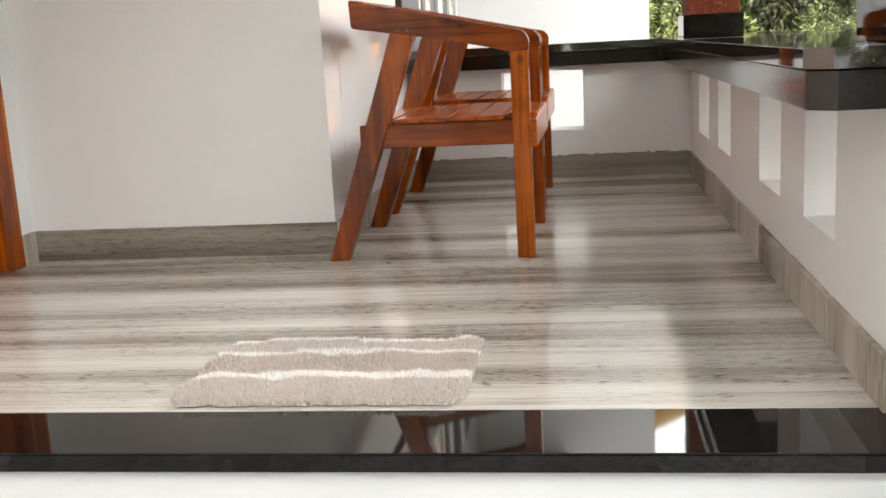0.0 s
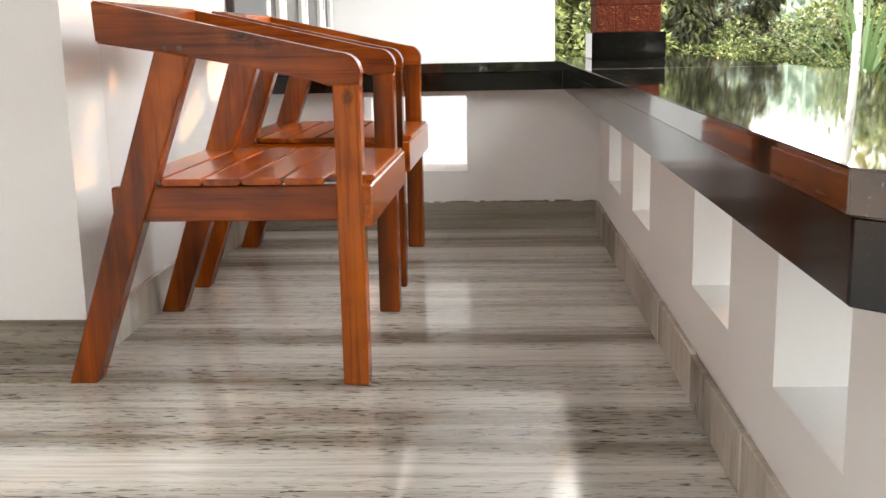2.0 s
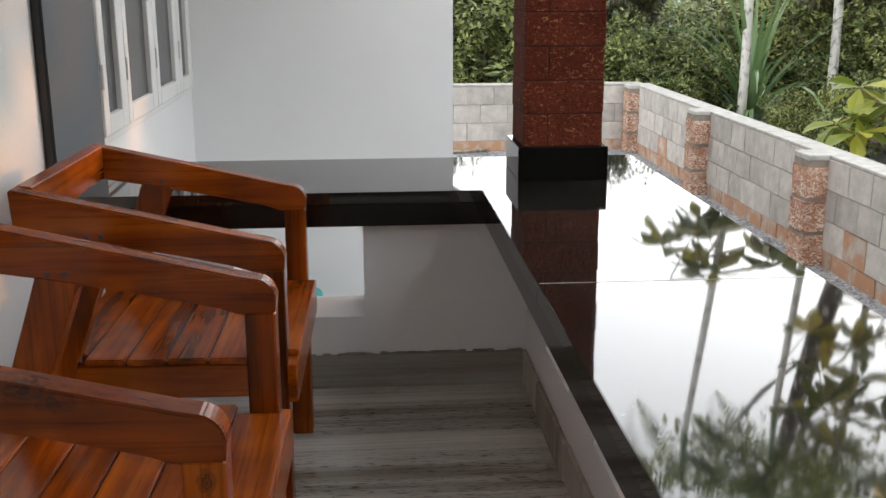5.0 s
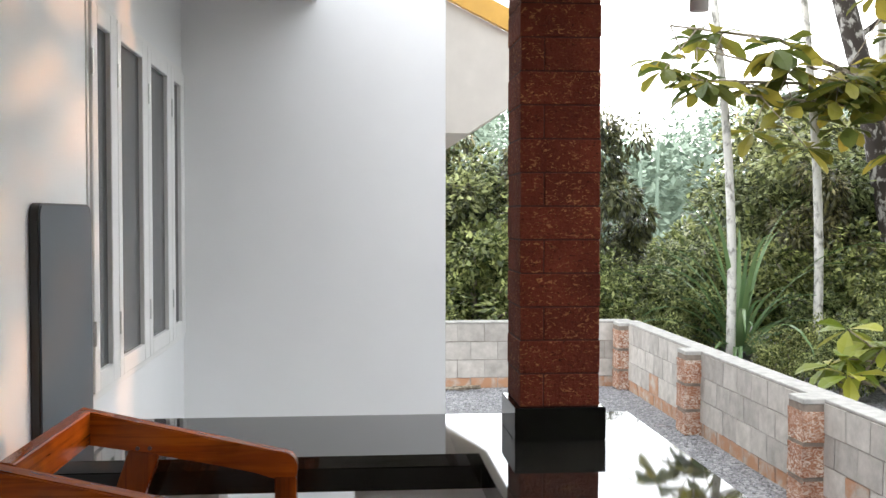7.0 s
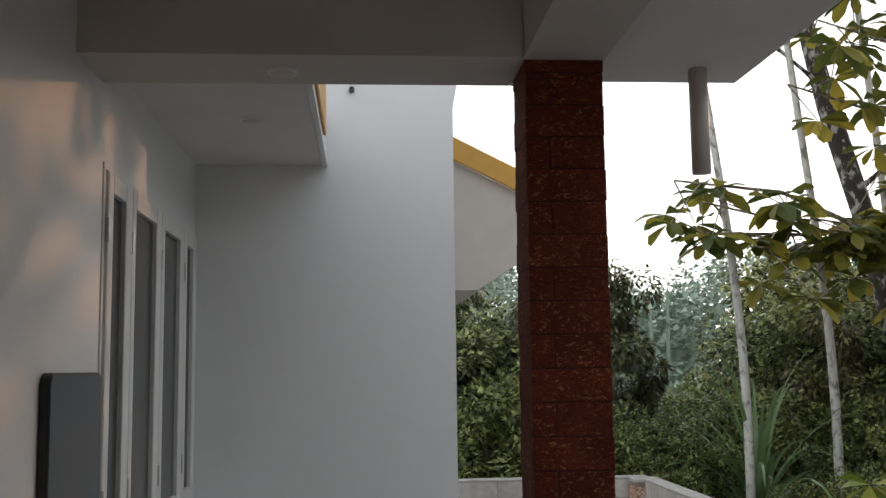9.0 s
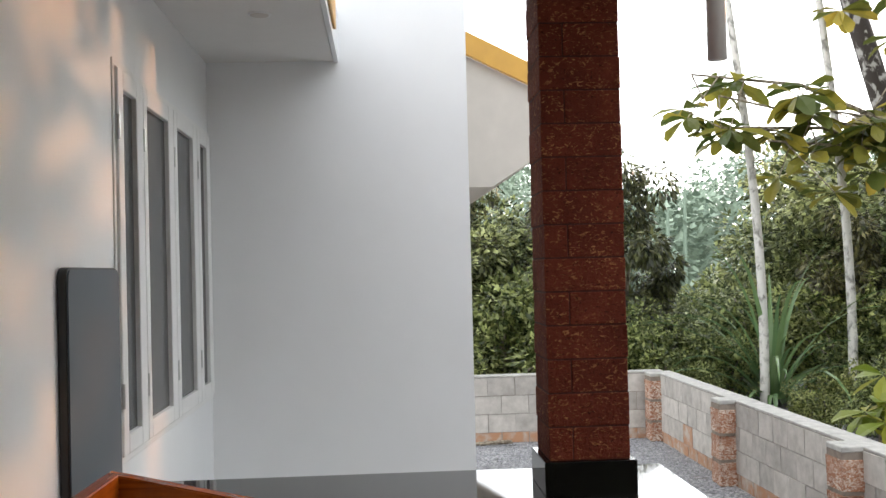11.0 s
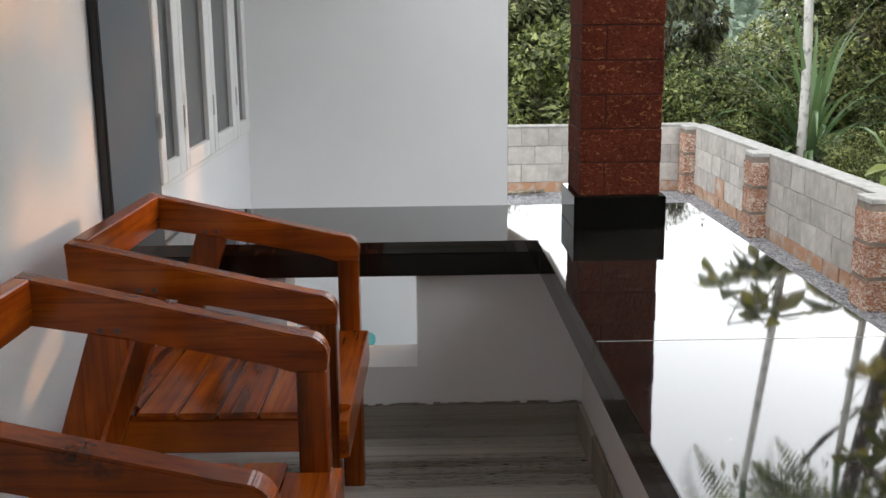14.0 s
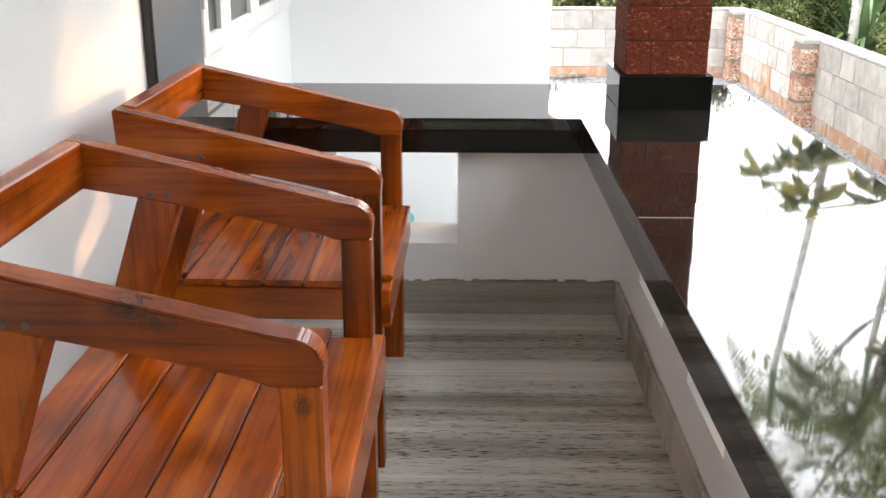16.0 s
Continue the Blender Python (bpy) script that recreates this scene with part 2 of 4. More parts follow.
def leaf_mat(name, dark, light, rough=0.45, through=0.25):
    m, n, l, p = nodes_of(name)
    geo, info = n.new("ShaderNodeNewGeometry"), n.new("ShaderNodeObjectInfo")
    c = ramp(n, l, geo.outputs["Random Per Island"], [(0.0, dark), (0.45, tuple(a * 0.75 + b * 0.25 for a, b in zip(dark, light))), (1.0, light)])
    tint = ramp(n, l, info.outputs["Random"], [(0.0, (0.75, 0.82, 0.75)), (1.0, (1.15, 1.08, 0.95))])
    c = mixed(n, l, c, tint, 1.0, "MULTIPLY")
    l.new(c, p.inputs["Base Color"])
    set_rough(p, rough)
    tr, mx = n.new("ShaderNodeBsdfTranslucent"), n.new("ShaderNodeMixShader")
    l.new(c, tr.inputs["Color"])
    mx.inputs[0].default_value = through
    l.new(p.outputs[0], mx.inputs[1])
    l.new(tr.outputs[0], mx.inputs[2])
    l.new(mx.outputs[0], n["Material Output"].inputs["Surface"])
    return m


def bark_mat(name, dark, light, size=18.0, lo=0.45, hi=0.55):
    m, n, l, p = nodes_of(name)
    v = coords(n, l, (1, 1, 0.6), spread=13.0)
    f = noise_tex(n, l, v, size, 5, 0.6, 0.4)
    l.new(ramp(n, l, f, [(lo, dark), (hi, light)]), p.inputs["Base Color"])
    set_rough(p, 0.85)
    bump(n, l, p, f, 0.5, 0.01)
    return m


def rug_mat():
    """Shaggy grey-beige pile with cream stripes across the short side."""
    m, n, l, p = nodes_of("shaggy_rug_pile")
    tc, sep = n.new("ShaderNodeTexCoord"), n.new("ShaderNodeSeparateXYZ")
    l.new(tc.outputs["Object"], sep.inputs[0])
    wob = noise_tex(n, l, tc.outputs["Object"], 30, 3)
    add = n.new("ShaderNodeMath")
    add.operation = "MULTIPLY_ADD"
    add.inputs[1].default_value = 0.03
    l.new(wob, add.inputs[0])
    l.new(sep.outputs["Y"], add.inputs[2])
    r = n.new("ShaderNodeMapRange")
    r.inputs["From Min"].default_value, r.inputs["From Max"].default_value = -0.195, 0.225
    l.new(add.outputs[0], r.inputs["Value"])
    grey, cream = (0.70, 0.645, 0.595), (0.99, 0.98, 0.955)
    stripe = n.new("ShaderNodeValToRGB")
    stops = [(0.0, grey), (0.30, (0.70, 0.65, 0.60)), (0.315, cream), (0.40, cream), (0.415, (0.64, 0.57, 0.51)), (0.70, (0.67, 0.60, 0.54)), (0.715, cream), (0.76, cream), (0.775, grey), (0.92, grey), (0.94, cream), (1.0, cream)]
    while len(stripe.color_ramp.elements) < len(stops):
        stripe.color_ramp.elements.new(0.5)
    for e, (q, c) in zip(stripe.color_ramp.elements, stops):
        e.position, e.color = q, (*c, 1)
    l.new(r.outputs[0], stripe.inputs["Fac"])
    tuft = noise_tex(n, l, tc.outputs["Object"], 160, 3)
    c = mixed(n, l, stripe.outputs["Color"], ramp(n, l, tuft, [(0.3, (0.82, 0.80, 0.78)), (0.55, (1, 1, 1))]), 1.0, "MULTIPLY")
    l.new(c, p.inputs["Base Color"])
    set_rough(p, 0.95)
    return m


def glass_mat(name, colour, rough=0.06):
    m, n, l, p = nodes_of(name)
    p.inputs["Base Color"].default_value = (*colour, 1)
    set_rough(p, rough)
    return m


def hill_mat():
    """Wooded hill, far beyond fifty metres; haze is painted in as pale colour and glow."""
    m, n, l, p = nodes_of("haze_painted_woods")
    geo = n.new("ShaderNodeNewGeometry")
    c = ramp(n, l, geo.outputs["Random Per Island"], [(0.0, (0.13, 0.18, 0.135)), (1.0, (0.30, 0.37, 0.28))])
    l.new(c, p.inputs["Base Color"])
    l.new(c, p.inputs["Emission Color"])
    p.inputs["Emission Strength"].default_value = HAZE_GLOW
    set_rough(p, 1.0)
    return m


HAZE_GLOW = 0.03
WHITE = paint_mat()
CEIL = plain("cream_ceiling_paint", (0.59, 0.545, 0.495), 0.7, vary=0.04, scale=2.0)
# ceiling paint made lighter: ground bounce on the overhang is put into its colour
BOUNCE_LIT = plain("bounce_lit_overhang_paint", (0.74, 0.72, 0.69), 0.7, vary=0.05, scale=2.0)
MARBLE = marble_mat("veined_marble")
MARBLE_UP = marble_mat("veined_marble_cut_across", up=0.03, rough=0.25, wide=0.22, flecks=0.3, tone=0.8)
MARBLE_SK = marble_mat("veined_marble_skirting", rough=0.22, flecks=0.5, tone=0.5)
GRANITE = granite_mat()
GRANITE_BAND = granite_mat("black_granite_band", 0.06, 0.16)
GRANITE_TOP = granite_mat("dusty_black_granite", dust=1.0, gloss=0.5, ior=1.78)
WOOD_X, WOOD_Y, WOOD_Z = wood_mat("teak_along_x", 0, 0.74), wood_mat("teak_along_y", 1, 0.84), wood_mat("teak_along_z", 2, 0.72)
WOOD_X_KNOT = wood_mat("knotty_teak_along_x", 0, 0.68, [((0.425, 0.0, 0.738), 0.050), ((0.46, 0.0, 0.722), 0.030)])
WOOD_Z_KNOT = wood_mat("knotty_teak_along_z", 2, 0.70, [((0.636, 0.0, 0.612), 0.026)])
WOOD_DARK = plain("dark_dowel_wood", (0.05, 0.018, 0.008), 0.4, vary=0.2)
DOORWOOD = wood_mat("door_teak", 2, 1.0)
LATERITE = laterite_mat("dark_red_laterite", (0.105, 0.020, 0.010), (0.185, 0.038, 0.018), (0.44, 0.185, 0.07), 24.0, 0.9)
LATERITE_JOINT = plain("dark_red_pointing", (0.066, 0.017, 0.009), 0.9, vary=0.3, scale=30, bumped=0.4)
LATERITE_LIGHT = laterite_mat("weathered_laterite", (0.28, 0.11, 0.06), (0.46, 0.24, 0.15), (0.74, 0.66, 0.57), 13.0, 0.8, 0.47)
MORTAR = plain("grey_mortar", (0.44, 0.43, 0.405), 0.9, vary=0.2, scale=12, bumped=0.5)
MORTAR_JOINT = plain("grey_brown_joint_mortar", (0.31, 0.285, 0.255), 0.9, vary=0.25, scale=12, bumped=0.5)
MORTAR_DARK = plain("brown_grey_mortar", (0.24, 0.20, 0.165), 0.9, vary=0.25, scale=14, bumped=0.5)
BLOCK, BLOCK_MUD = block_mat(), muddy_block_mat()
GRAVEL = gravel_mat()
FRAME = plain("white_window_paint", (0.78, 0.78, 0.77), 0.35, vary=0.03)
PANE = glass_mat("grey_tinted_pane", (0.05, 0.053, 0.058), 0.15)
PANEL = plain("grey_laminate", (0.052, 0.066, 0.088), 0.34, vary=0.05, scale=2.0, bumped=0.0)
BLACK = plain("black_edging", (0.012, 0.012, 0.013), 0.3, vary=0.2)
PIPE = plain("grey_pvc", (0.60, 0.55, 0.51), 0.45, vary=0.06)
FASCIA = plain("ochre_fascia_paint", (0.55, 0.30, 0.045), 0.45, vary=0.08)
EAVE = plain("cream_soffit_paint", (0.56, 0.52, 0.47), 0.7, vary=0.05)
METAL = plain("brushed_steel", (0.6, 0.6, 0.6), 0.3, 1.0, vary=0.05)
TEAL = plain("teal_plastic", (0.03, 0.32, 0.33), 0.4, vary=0.1)
RUG = rug_mat()
RUG_EDGE = plain("navy_rug_binding", (0.03, 0.035, 0.06), 0.9, vary=0.3, scale=60)
LEAF_BUSH = leaf_mat("bush_leaves", (0.025, 0.038, 0.016), (0.58, 0.63, 0.30), 0.22, 0.33)
LEAF_DRY = leaf_mat("dry_creeper_leaves", (0.022, 0.026, 0.011), (0.27, 0.26, 0.115), 0.36, 0.2)
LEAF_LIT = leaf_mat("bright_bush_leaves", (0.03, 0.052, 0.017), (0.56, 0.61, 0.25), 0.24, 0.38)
LEAF_BIG = leaf_mat("broad_tree_leaves", (0.075, 0.11, 0.028), (0.42, 0.36, 0.07), 0.34, 0.5)
LEAF_YOUNG = leaf_mat("young_yellow_green_leaves", (0.16, 0.22, 0.03), (0.40, 0.40, 0.06), 0.4, 0.35)
LEAF_FROND = leaf_mat("palm_fronds", (0.06, 0.10, 0.03), (0.40, 0.46, 0.18), 0.3, 0.5)
LEAF_STRAP = leaf_mat("strap_leaves", (0.035, 0.10, 0.035), (0.34, 0.48, 0.24), 0.22, 0.3)
BARK_PALE = bark_mat("pale_palm_bark", (0.20, 0.19, 0.17), (0.62, 0.60, 0.56), 14.0, 0.34, 0.5)
BARK_LICHEN = bark_mat("lichen_bark", (0.045, 0.035, 0.03), (0.42, 0.40, 0.38), 10.0, 0.52, 0.60)
BARK_TWIG = bark_mat("grey_twig_bark", (0.14, 0.11, 0.08), (0.34, 0.29, 0.22))
HILL = hill_mat()


# ---- helpers of this scene ----
def part(name, bm, material, parent, label="", smooth=False):
    """Links a bmesh as one mesh object under a thing or a part."""
    me = bpy.data.meshes.new(name)
    bm.to_mesh(me)
    bm.free()
    if smooth:
        me.shade_smooth()
    me.materials.append(material)
    ob = new(name, me)
    ob.parent = parent
    return tagged(ob, label) if label else ob


def piece(name, me, parent, at, turn=0.0):
    ob = new(name, me)
    ob.parent = parent
    ob.location = at
    ob.rotation_euler = (0, 0, turn)
    return ob


def thing(name, label, category, at=(0, 0, 0), group="", kind=""):
    ob = new(name)
    ob.location = at
    return tagged(ob, label, category, group, kind)


def solid(name, bm, material, label, category="", group="", kind="", smooth=False):
    return tagged(part(name, bm, material, None, "", smooth), label, category, group, kind)


def add_box(bm, x0, x1, y0, y1, z0, z1, bevel=0.0, seg=1):
    got = bmesh.ops.create_cube(bm, size=1.0, matrix=Matrix.Translation(((x0 + x1) / 2, (y0 + y1) / 2, (z0 + z1) / 2)) @ Matrix.Diagonal((x1 - x0, y1 - y0, z1 - z0, 1)))
    if bevel:
        edges = list({e for v in got["verts"] for e in v.link_edges})
        bmesh.ops.bevel(bm, geom=edges, offset=bevel, segments=seg, affect="EDGES")
    return bm


def box(x0, x1, y0, y1, z0, z1, bevel=0.0, seg=1):
    return add_box(bmesh.new(), x0, x1, y0, y1, z0, z1, bevel, seg)


def prism(outline, axis, a, b, bevel=0.0, seg=1):
    """A flat outline of (u, w) drawn out along an axis: 0 (u=y, w=z), 1 (u=x, w=z) or 2 (u=x, w=y)."""
    bm = bmesh.new()
    place = {0: lambda u, w, d: (d, u, w), 1: lambda u, w, d: (u, d, w), 2: lambda u, w, d: (u, w, d)}[axis]
    va, vb = [bm.verts.new(place(u, w, a)) for u, w in outline], [bm.verts.new(place(u, w, b)) for u, w in outline]
    bm.faces.new(va), bm.faces.new(vb[::-1])
    for i in range(len(va)):
        j = (i + 1) % len(va)
        bm.faces.new((va[j], va[i], vb[i], vb[j]))
    bmesh.ops.recalc_face_normals(bm, faces=bm.faces[:])
    if bevel:
        bmesh.ops.bevel(bm, geom=bm.edges[:], offset=bevel, segments=seg, affect="EDGES")
    return bm


def tube(points, radii, sides=8):
    """A tapered tube along points."""
    bm, rings = bmesh.new(), []
    pts = [Vector(p) for p in points]
    for i, p in enumerate(pts):
        way = (pts[min(i + 1, len(pts) - 1)] - pts[max(i - 1, 0)]).normalized()
        u = way.orthogonal().normalized() if abs(way.z) < 0.9 else Vector((1, 0, 0))
        u = (u - way * u.dot(way)).normalized()
        w = way.cross(u)
        rings.append([bm.verts.new(p + (u * math.cos(a) + w * math.sin(a)) * radii[i]) for a in (2 * math.pi * k / sides for k in range(sides))])
    for r, s in zip(rings, rings[1:]):
        for k in range(sides):
            bm.faces.new((r[k], r[(k + 1) % sides], s[(k + 1) % sides], s[k]))
    bm.faces.new(rings[0][::-1]), bm.faces.new(rings[-1])
    return bm


def wall_with_holes(along0, along1, z0, z1, holes):
    """Boxes (a0, a1, z0, z1) that fill a wall's face but for its holes (a0, a1, z0, z1)."""
    cells, a = [], along0
    for h0, h1, b0, b1 in sorted(holes):
        cells += [(a, h0, z0, z1), (h0, h1, z0, b0), (h0, h1, b1, z1)]
        a = h1
    cells.append((a, along1, z0, z1))
    return [c for c in cells if c[1] - c[0] > 1e-4 and c[3] - c[2] > 1e-4]


# ---- the large structure ----
LEFT, FAR, RIGHT = -0.82, 5.0, 0.52       # inner faces of the veranda's walls
TOP = 0.635                                # counter height
TALL = 7.19                                # front of the tall white wall
GROUND = -0.60
SLAB = 2.264                               # underside of the beams

ground = solid("ground", box(-70, 90, -40, 120, GROUND - 0.3, GROUND), GRAVEL, "grey crushed-stone gravel ground with earth patches", "ground", kind="structure")

floor = thing("floor", "polished grey-beige marble veranda floor with brown veins", "floor", kind="structure")
part("floor_bed", box(-4.0, 0.74, 1.65, 5.22, GROUND, -0.02), WHITE, floor)

# black granite edging with a white riser, and steps down to the gravel
edge = thing("step_edging", "polished black granite edging of the veranda floor", "step", kind="structure")
part("edging_slab", box(-4.0, 0.518, 1.615, 1.826, -0.035, 0.0, 0.004, 2), GRANITE, edge)
steps = thing("entrance_steps", "white painted steps with black granite treads", "steps", kind="structure")
for k in range(2):
    y1, z1 = 1.64 - 0.30 * k, -0.20 * (k + 1)
    part("tread", box(-2.2, 0.50, y1 - 0.32, y1 - 0.002, z1 - 0.03, z1, 0.004, 2), GRANITE, steps)
    part("riser", box(-2.2, 0.50, y1 - 0.30, y1 + 0.0, GROUND, z1 - 0.032), WHITE, steps)

# left walls: front door wall, wall facing the steps, wall behind the chairs
front = thing("wall_front_door", "white painted wall with the front door", "wall", kind="structure")
for a0, a1, z0, z1 in wall_with_holes(-6.0, 3.33, GROUND, 2.9, [(2.2, 3.235, -0.019, 2.12)]):
    part("wall_panel", box(-2.12, -1.9, a0, a1, z0, z1), WHITE, front)
facing = solid("wall_facing_steps", box(-2.12, LEFT, 3.33, 3.55, 0.0, 2.9), WHITE, "white painted wall facing the steps", "wall", kind="structure")
left = thing("wall_left", "white painted wall behind the chairs", "wall", kind="structure")
WIN_Y0, WIN_Y1, WIN_Z0, WIN_Z1 = 5.361, 7.181, 0.705, 2.01
for a0, a1, z0, z1 in wall_with_holes(3.552, TALL + 0.22, GROUND, 3.2, [(WIN_Y0, WIN_Y1, WIN_Z0, WIN_Z1)]):
    part("wall_panel", box(LEFT - 0.22, LEFT, a0, a1, z0, z1), WHITE, left)
# solid black block: the darkness of the room is put into its colour
solid("room_behind_window", box(LEFT - 2.3, LEFT - 0.23, 5.0, 7.6, 0.2, 2.7), BLACK, "solid black block painting the dark room behind the tinted window", "room", kind="structure")

tall = solid("wall_tall", prism([(LEFT - 0.22, GROUND), (0.475, GROUND), (0.475, 2.66), (0.50, 2.80), (0.50, 3.6), (LEFT - 0.22, 3.6)], 1, TALL, TALL + 0.22), WHITE, "tall plain white painted house wall", "wall", kind="structure")
solid("house_side_wall", box(0.255, 0.473, TALL + 0.222, 11.6, GROUND, 3.2), WHITE, "white painted side wall of the house", "wall", kind="structure")

# parapets with slots and the far opening
right = thing("parapet_right", "white painted parapet with upright slots", "parapet", kind="structure")
SLOTS = [(2.205, 2.51), (2.80, 3.13), (3.72, 4.05), (4.34, 4.68)]
for a0, a1, z0, z1 in wall_with_holes(1.735, FAR + 0.22, GROUND, 0.53, [(a, b, 0.225, 0.53 - 1e-5) for a, b in SLOTS]):
    part("wall_panel", box(RIGHT, RIGHT + 0.22, a0, a1, z0, z1), WHITE, right)
far = thing("parapet_far", "white painted parapet with a square opening", "parapet", kind="structure")
for a0, a1, z0, z1 in wall_with_holes(LEFT + 0.001, RIGHT - 0.001, GROUND, 0.53, [(-0.37, 0.018, 0.226, 0.51)]):
    part("wall_panel", box(a0, a1, FAR, FAR + 0.22, z0, z1), WHITE, far)

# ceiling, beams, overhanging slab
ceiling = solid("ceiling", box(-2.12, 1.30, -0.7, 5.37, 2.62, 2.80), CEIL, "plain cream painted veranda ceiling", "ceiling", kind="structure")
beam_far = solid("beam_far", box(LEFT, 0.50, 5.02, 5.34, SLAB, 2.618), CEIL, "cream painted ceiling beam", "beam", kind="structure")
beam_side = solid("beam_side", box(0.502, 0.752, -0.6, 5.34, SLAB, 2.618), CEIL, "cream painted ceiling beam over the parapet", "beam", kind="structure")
solid("slab_overhang", box(0.754, 1.275, -0.6, 5.355, SLAB + 0.02, 2.618), BOUNCE_LIT, "painted underside of the roof overhang, lightened for bounced light", "ceiling", kind="structure")
shade = thing("window_sunshade", "white painted concrete shade over the window, slab lightened for bounce", "sunshade", kind="structure")
part("shade_slab", box(LEFT, -0.19, 5.40, TALL - 0.002, 2.36, 2.50), BOUNCE_LIT, shade)
part("edge_trim", box(-0.187, -0.165, 5.40, TALL - 0.002, 2.352, 2.62), WHITE, shade)

# counter: polished slab on a dark band
counter = thing("parapet_counter", "polished black granite counter on the parapet", "counter", kind="structure")
JOINT = 3.926
part("corner_slab", prism([(LEFT + 0.002, 4.885), (0.365, 4.885), (0.365, JOINT), (0.945, JOINT), (0.945, 5.47), (LEFT + 0.002, 5.47)], 2, TOP - 0.034, TOP, 0.0015, 2), GRANITE_TOP, counter)
part("side_slab", prism([(0.405, 1.745), (0.945, 1.745), (0.945, JOINT - 0.0004), (0.365, JOINT - 0.0004), (0.365, 1.785)], 2, TOP - 0.034, TOP, 0.0015, 2), GRANITE_TOP, counter)
part("joint_filler", box(0.37, 0.94, JOINT - 0.0012, JOINT + 0.0010, TOP - 0.030, TOP + 0.0003), MORTAR, counter, "pale filler in the slab joint")
part("band", prism([(LEFT + 0.002, 4.893), (0.373, 4.893), (0.373, 1.797), (0.413, 1.757), (0.935, 1.757), (0.935, 5.46), (LEFT + 0.002, 5.46)], 2, 0.533, TOP - 0.036, 0.002), GRANITE_BAND, counter)

# skirting, in slabs
skirt = thing("baseboard", "veined marble skirting around the floor", "skirting", kind="structure")


skirt_rnd = random.Random(14)


def skirting_run(x, y, axis, length, step, material, inward):
    """Slabs of skirting from (x, y) along axis 0 (x) or 1 (y)."""
    meshes, a = {}, 0.0
    while a < length - 1e-3:
        w = min(step, length - a)
        key = round(w, 3)
        if key not in meshes:
            bm = box(0.0005, w - 0.0005, min(0, inward), max(0, inward), 0.0, 0.105, 0.002) if axis == 0 else box(min(0, inward), max(0, inward), 0.0005, w - 0.0005, 0.0, 0.105, 0.002)
            me = bpy.data.meshes.new("skirting_slab")
            bm.to_mesh(me)
            bm.free()
            me.materials.append(material)
            meshes[key] = me
        shift = skirt_rnd.uniform(-0.0035, 0.0035)
        piece("skirting_slab", meshes[key], skirt, (x + a, y + shift, 0) if axis == 0 else (x + shift, y + a, 0))
        a += w


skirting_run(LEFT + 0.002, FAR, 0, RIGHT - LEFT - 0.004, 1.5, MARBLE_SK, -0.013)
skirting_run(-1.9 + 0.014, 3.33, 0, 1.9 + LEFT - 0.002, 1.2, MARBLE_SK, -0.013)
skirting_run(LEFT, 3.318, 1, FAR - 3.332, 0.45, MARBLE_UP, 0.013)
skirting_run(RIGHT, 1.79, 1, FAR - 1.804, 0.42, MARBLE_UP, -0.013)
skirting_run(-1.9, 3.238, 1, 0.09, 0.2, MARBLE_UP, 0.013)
grime = bmesh.new()
for k in range(60):
    x0 = LEFT + 0.004 + k * 0.022
    if skirt_rnd.random() < 0.8:
        add_box(grime, x0, x0 + 0.0215, FAR - 0.010 - skirt_rnd.uniform(0, 0.004), FAR - 0.0005, 0.1052, 0.1058 + skirt_rnd.uniform(0.0004, 0.005))
part("mortar_smear", grime, MORTAR_DARK, skirt, "dark mortar smeared along the top edge")

# ---- window on the left wall ----
window = thing("window_1", "white framed window with four grey tinted lights", "window", kind="structure")
X0, X1 = LEFT - 0.06, LEFT + 0.006
wf = box(X0, X1, WIN_Y0, WIN_Y1, WIN_Z0, WIN_Z0 + 0.022, 0.002)
add_box(wf, X0, X1, WIN_Y0, WIN_Y1, WIN_Z1 - 0.022, WIN_Z1, 0.002)
for q in (WIN_Y0, WIN_Y1 - 0.022):
    add_box(wf, X0, X1, q, q + 0.022, WIN_Z0 + 0.022, WIN_Z1 - 0.022, 0.002)
part("window_frame", wf, FRAME, window)
# black sheet paints the shade seen in the gaps between sashes
part("meeting_shadow_gap", box(X0, X0 + 0.004, WIN_Y0 + 0.022, WIN_Y1 - 0.022, WIN_Z0 + 0.022, WIN_Z1 - 0.022), BLACK, window, "black sheet painting the shade between the sashes")
SASHES = [(5.387, 5.734, 5.455, 5.640), (5.740, 6.272, 5.798, 6.175), (6.278, 6.806, 6.347, 6.712), (6.812, 7.155, 6.888, 7.068)]
for a, b, c, d in SASHES:
    lo, hi, xs0, xs1 = WIN_Z0 + 0.026, WIN_Z1 - 0.026, X0 + 0.01, X1 + 0.010
    frame_bm = box(xs0, xs1, a, c, lo, hi, 0.003)
    add_box(frame_bm, xs0, xs1, d, b, lo, hi, 0.003)
    add_box(frame_bm, xs0, xs1, c, d, lo, 0.795, 0.003)
    add_box(frame_bm, xs0, xs1, c, d, 1.920, hi, 0.003)
    sash = part("sash", frame_bm, FRAME, window)
    part("pane", box(X1 - 0.016, X1 - 0.008, c - 0.004, d + 0.004, 0.791, 1.924), PANE, sash)
    for z in (WIN_Z0 + 0.22, WIN_Z1 - 0.22):
        part("hinge", tube([(X1 + 0.010, a - 0.002, z - 0.04), (X1 + 0.010, a - 0.002, z + 0.04)], [0.006, 0.006], 8), METAL, sash)

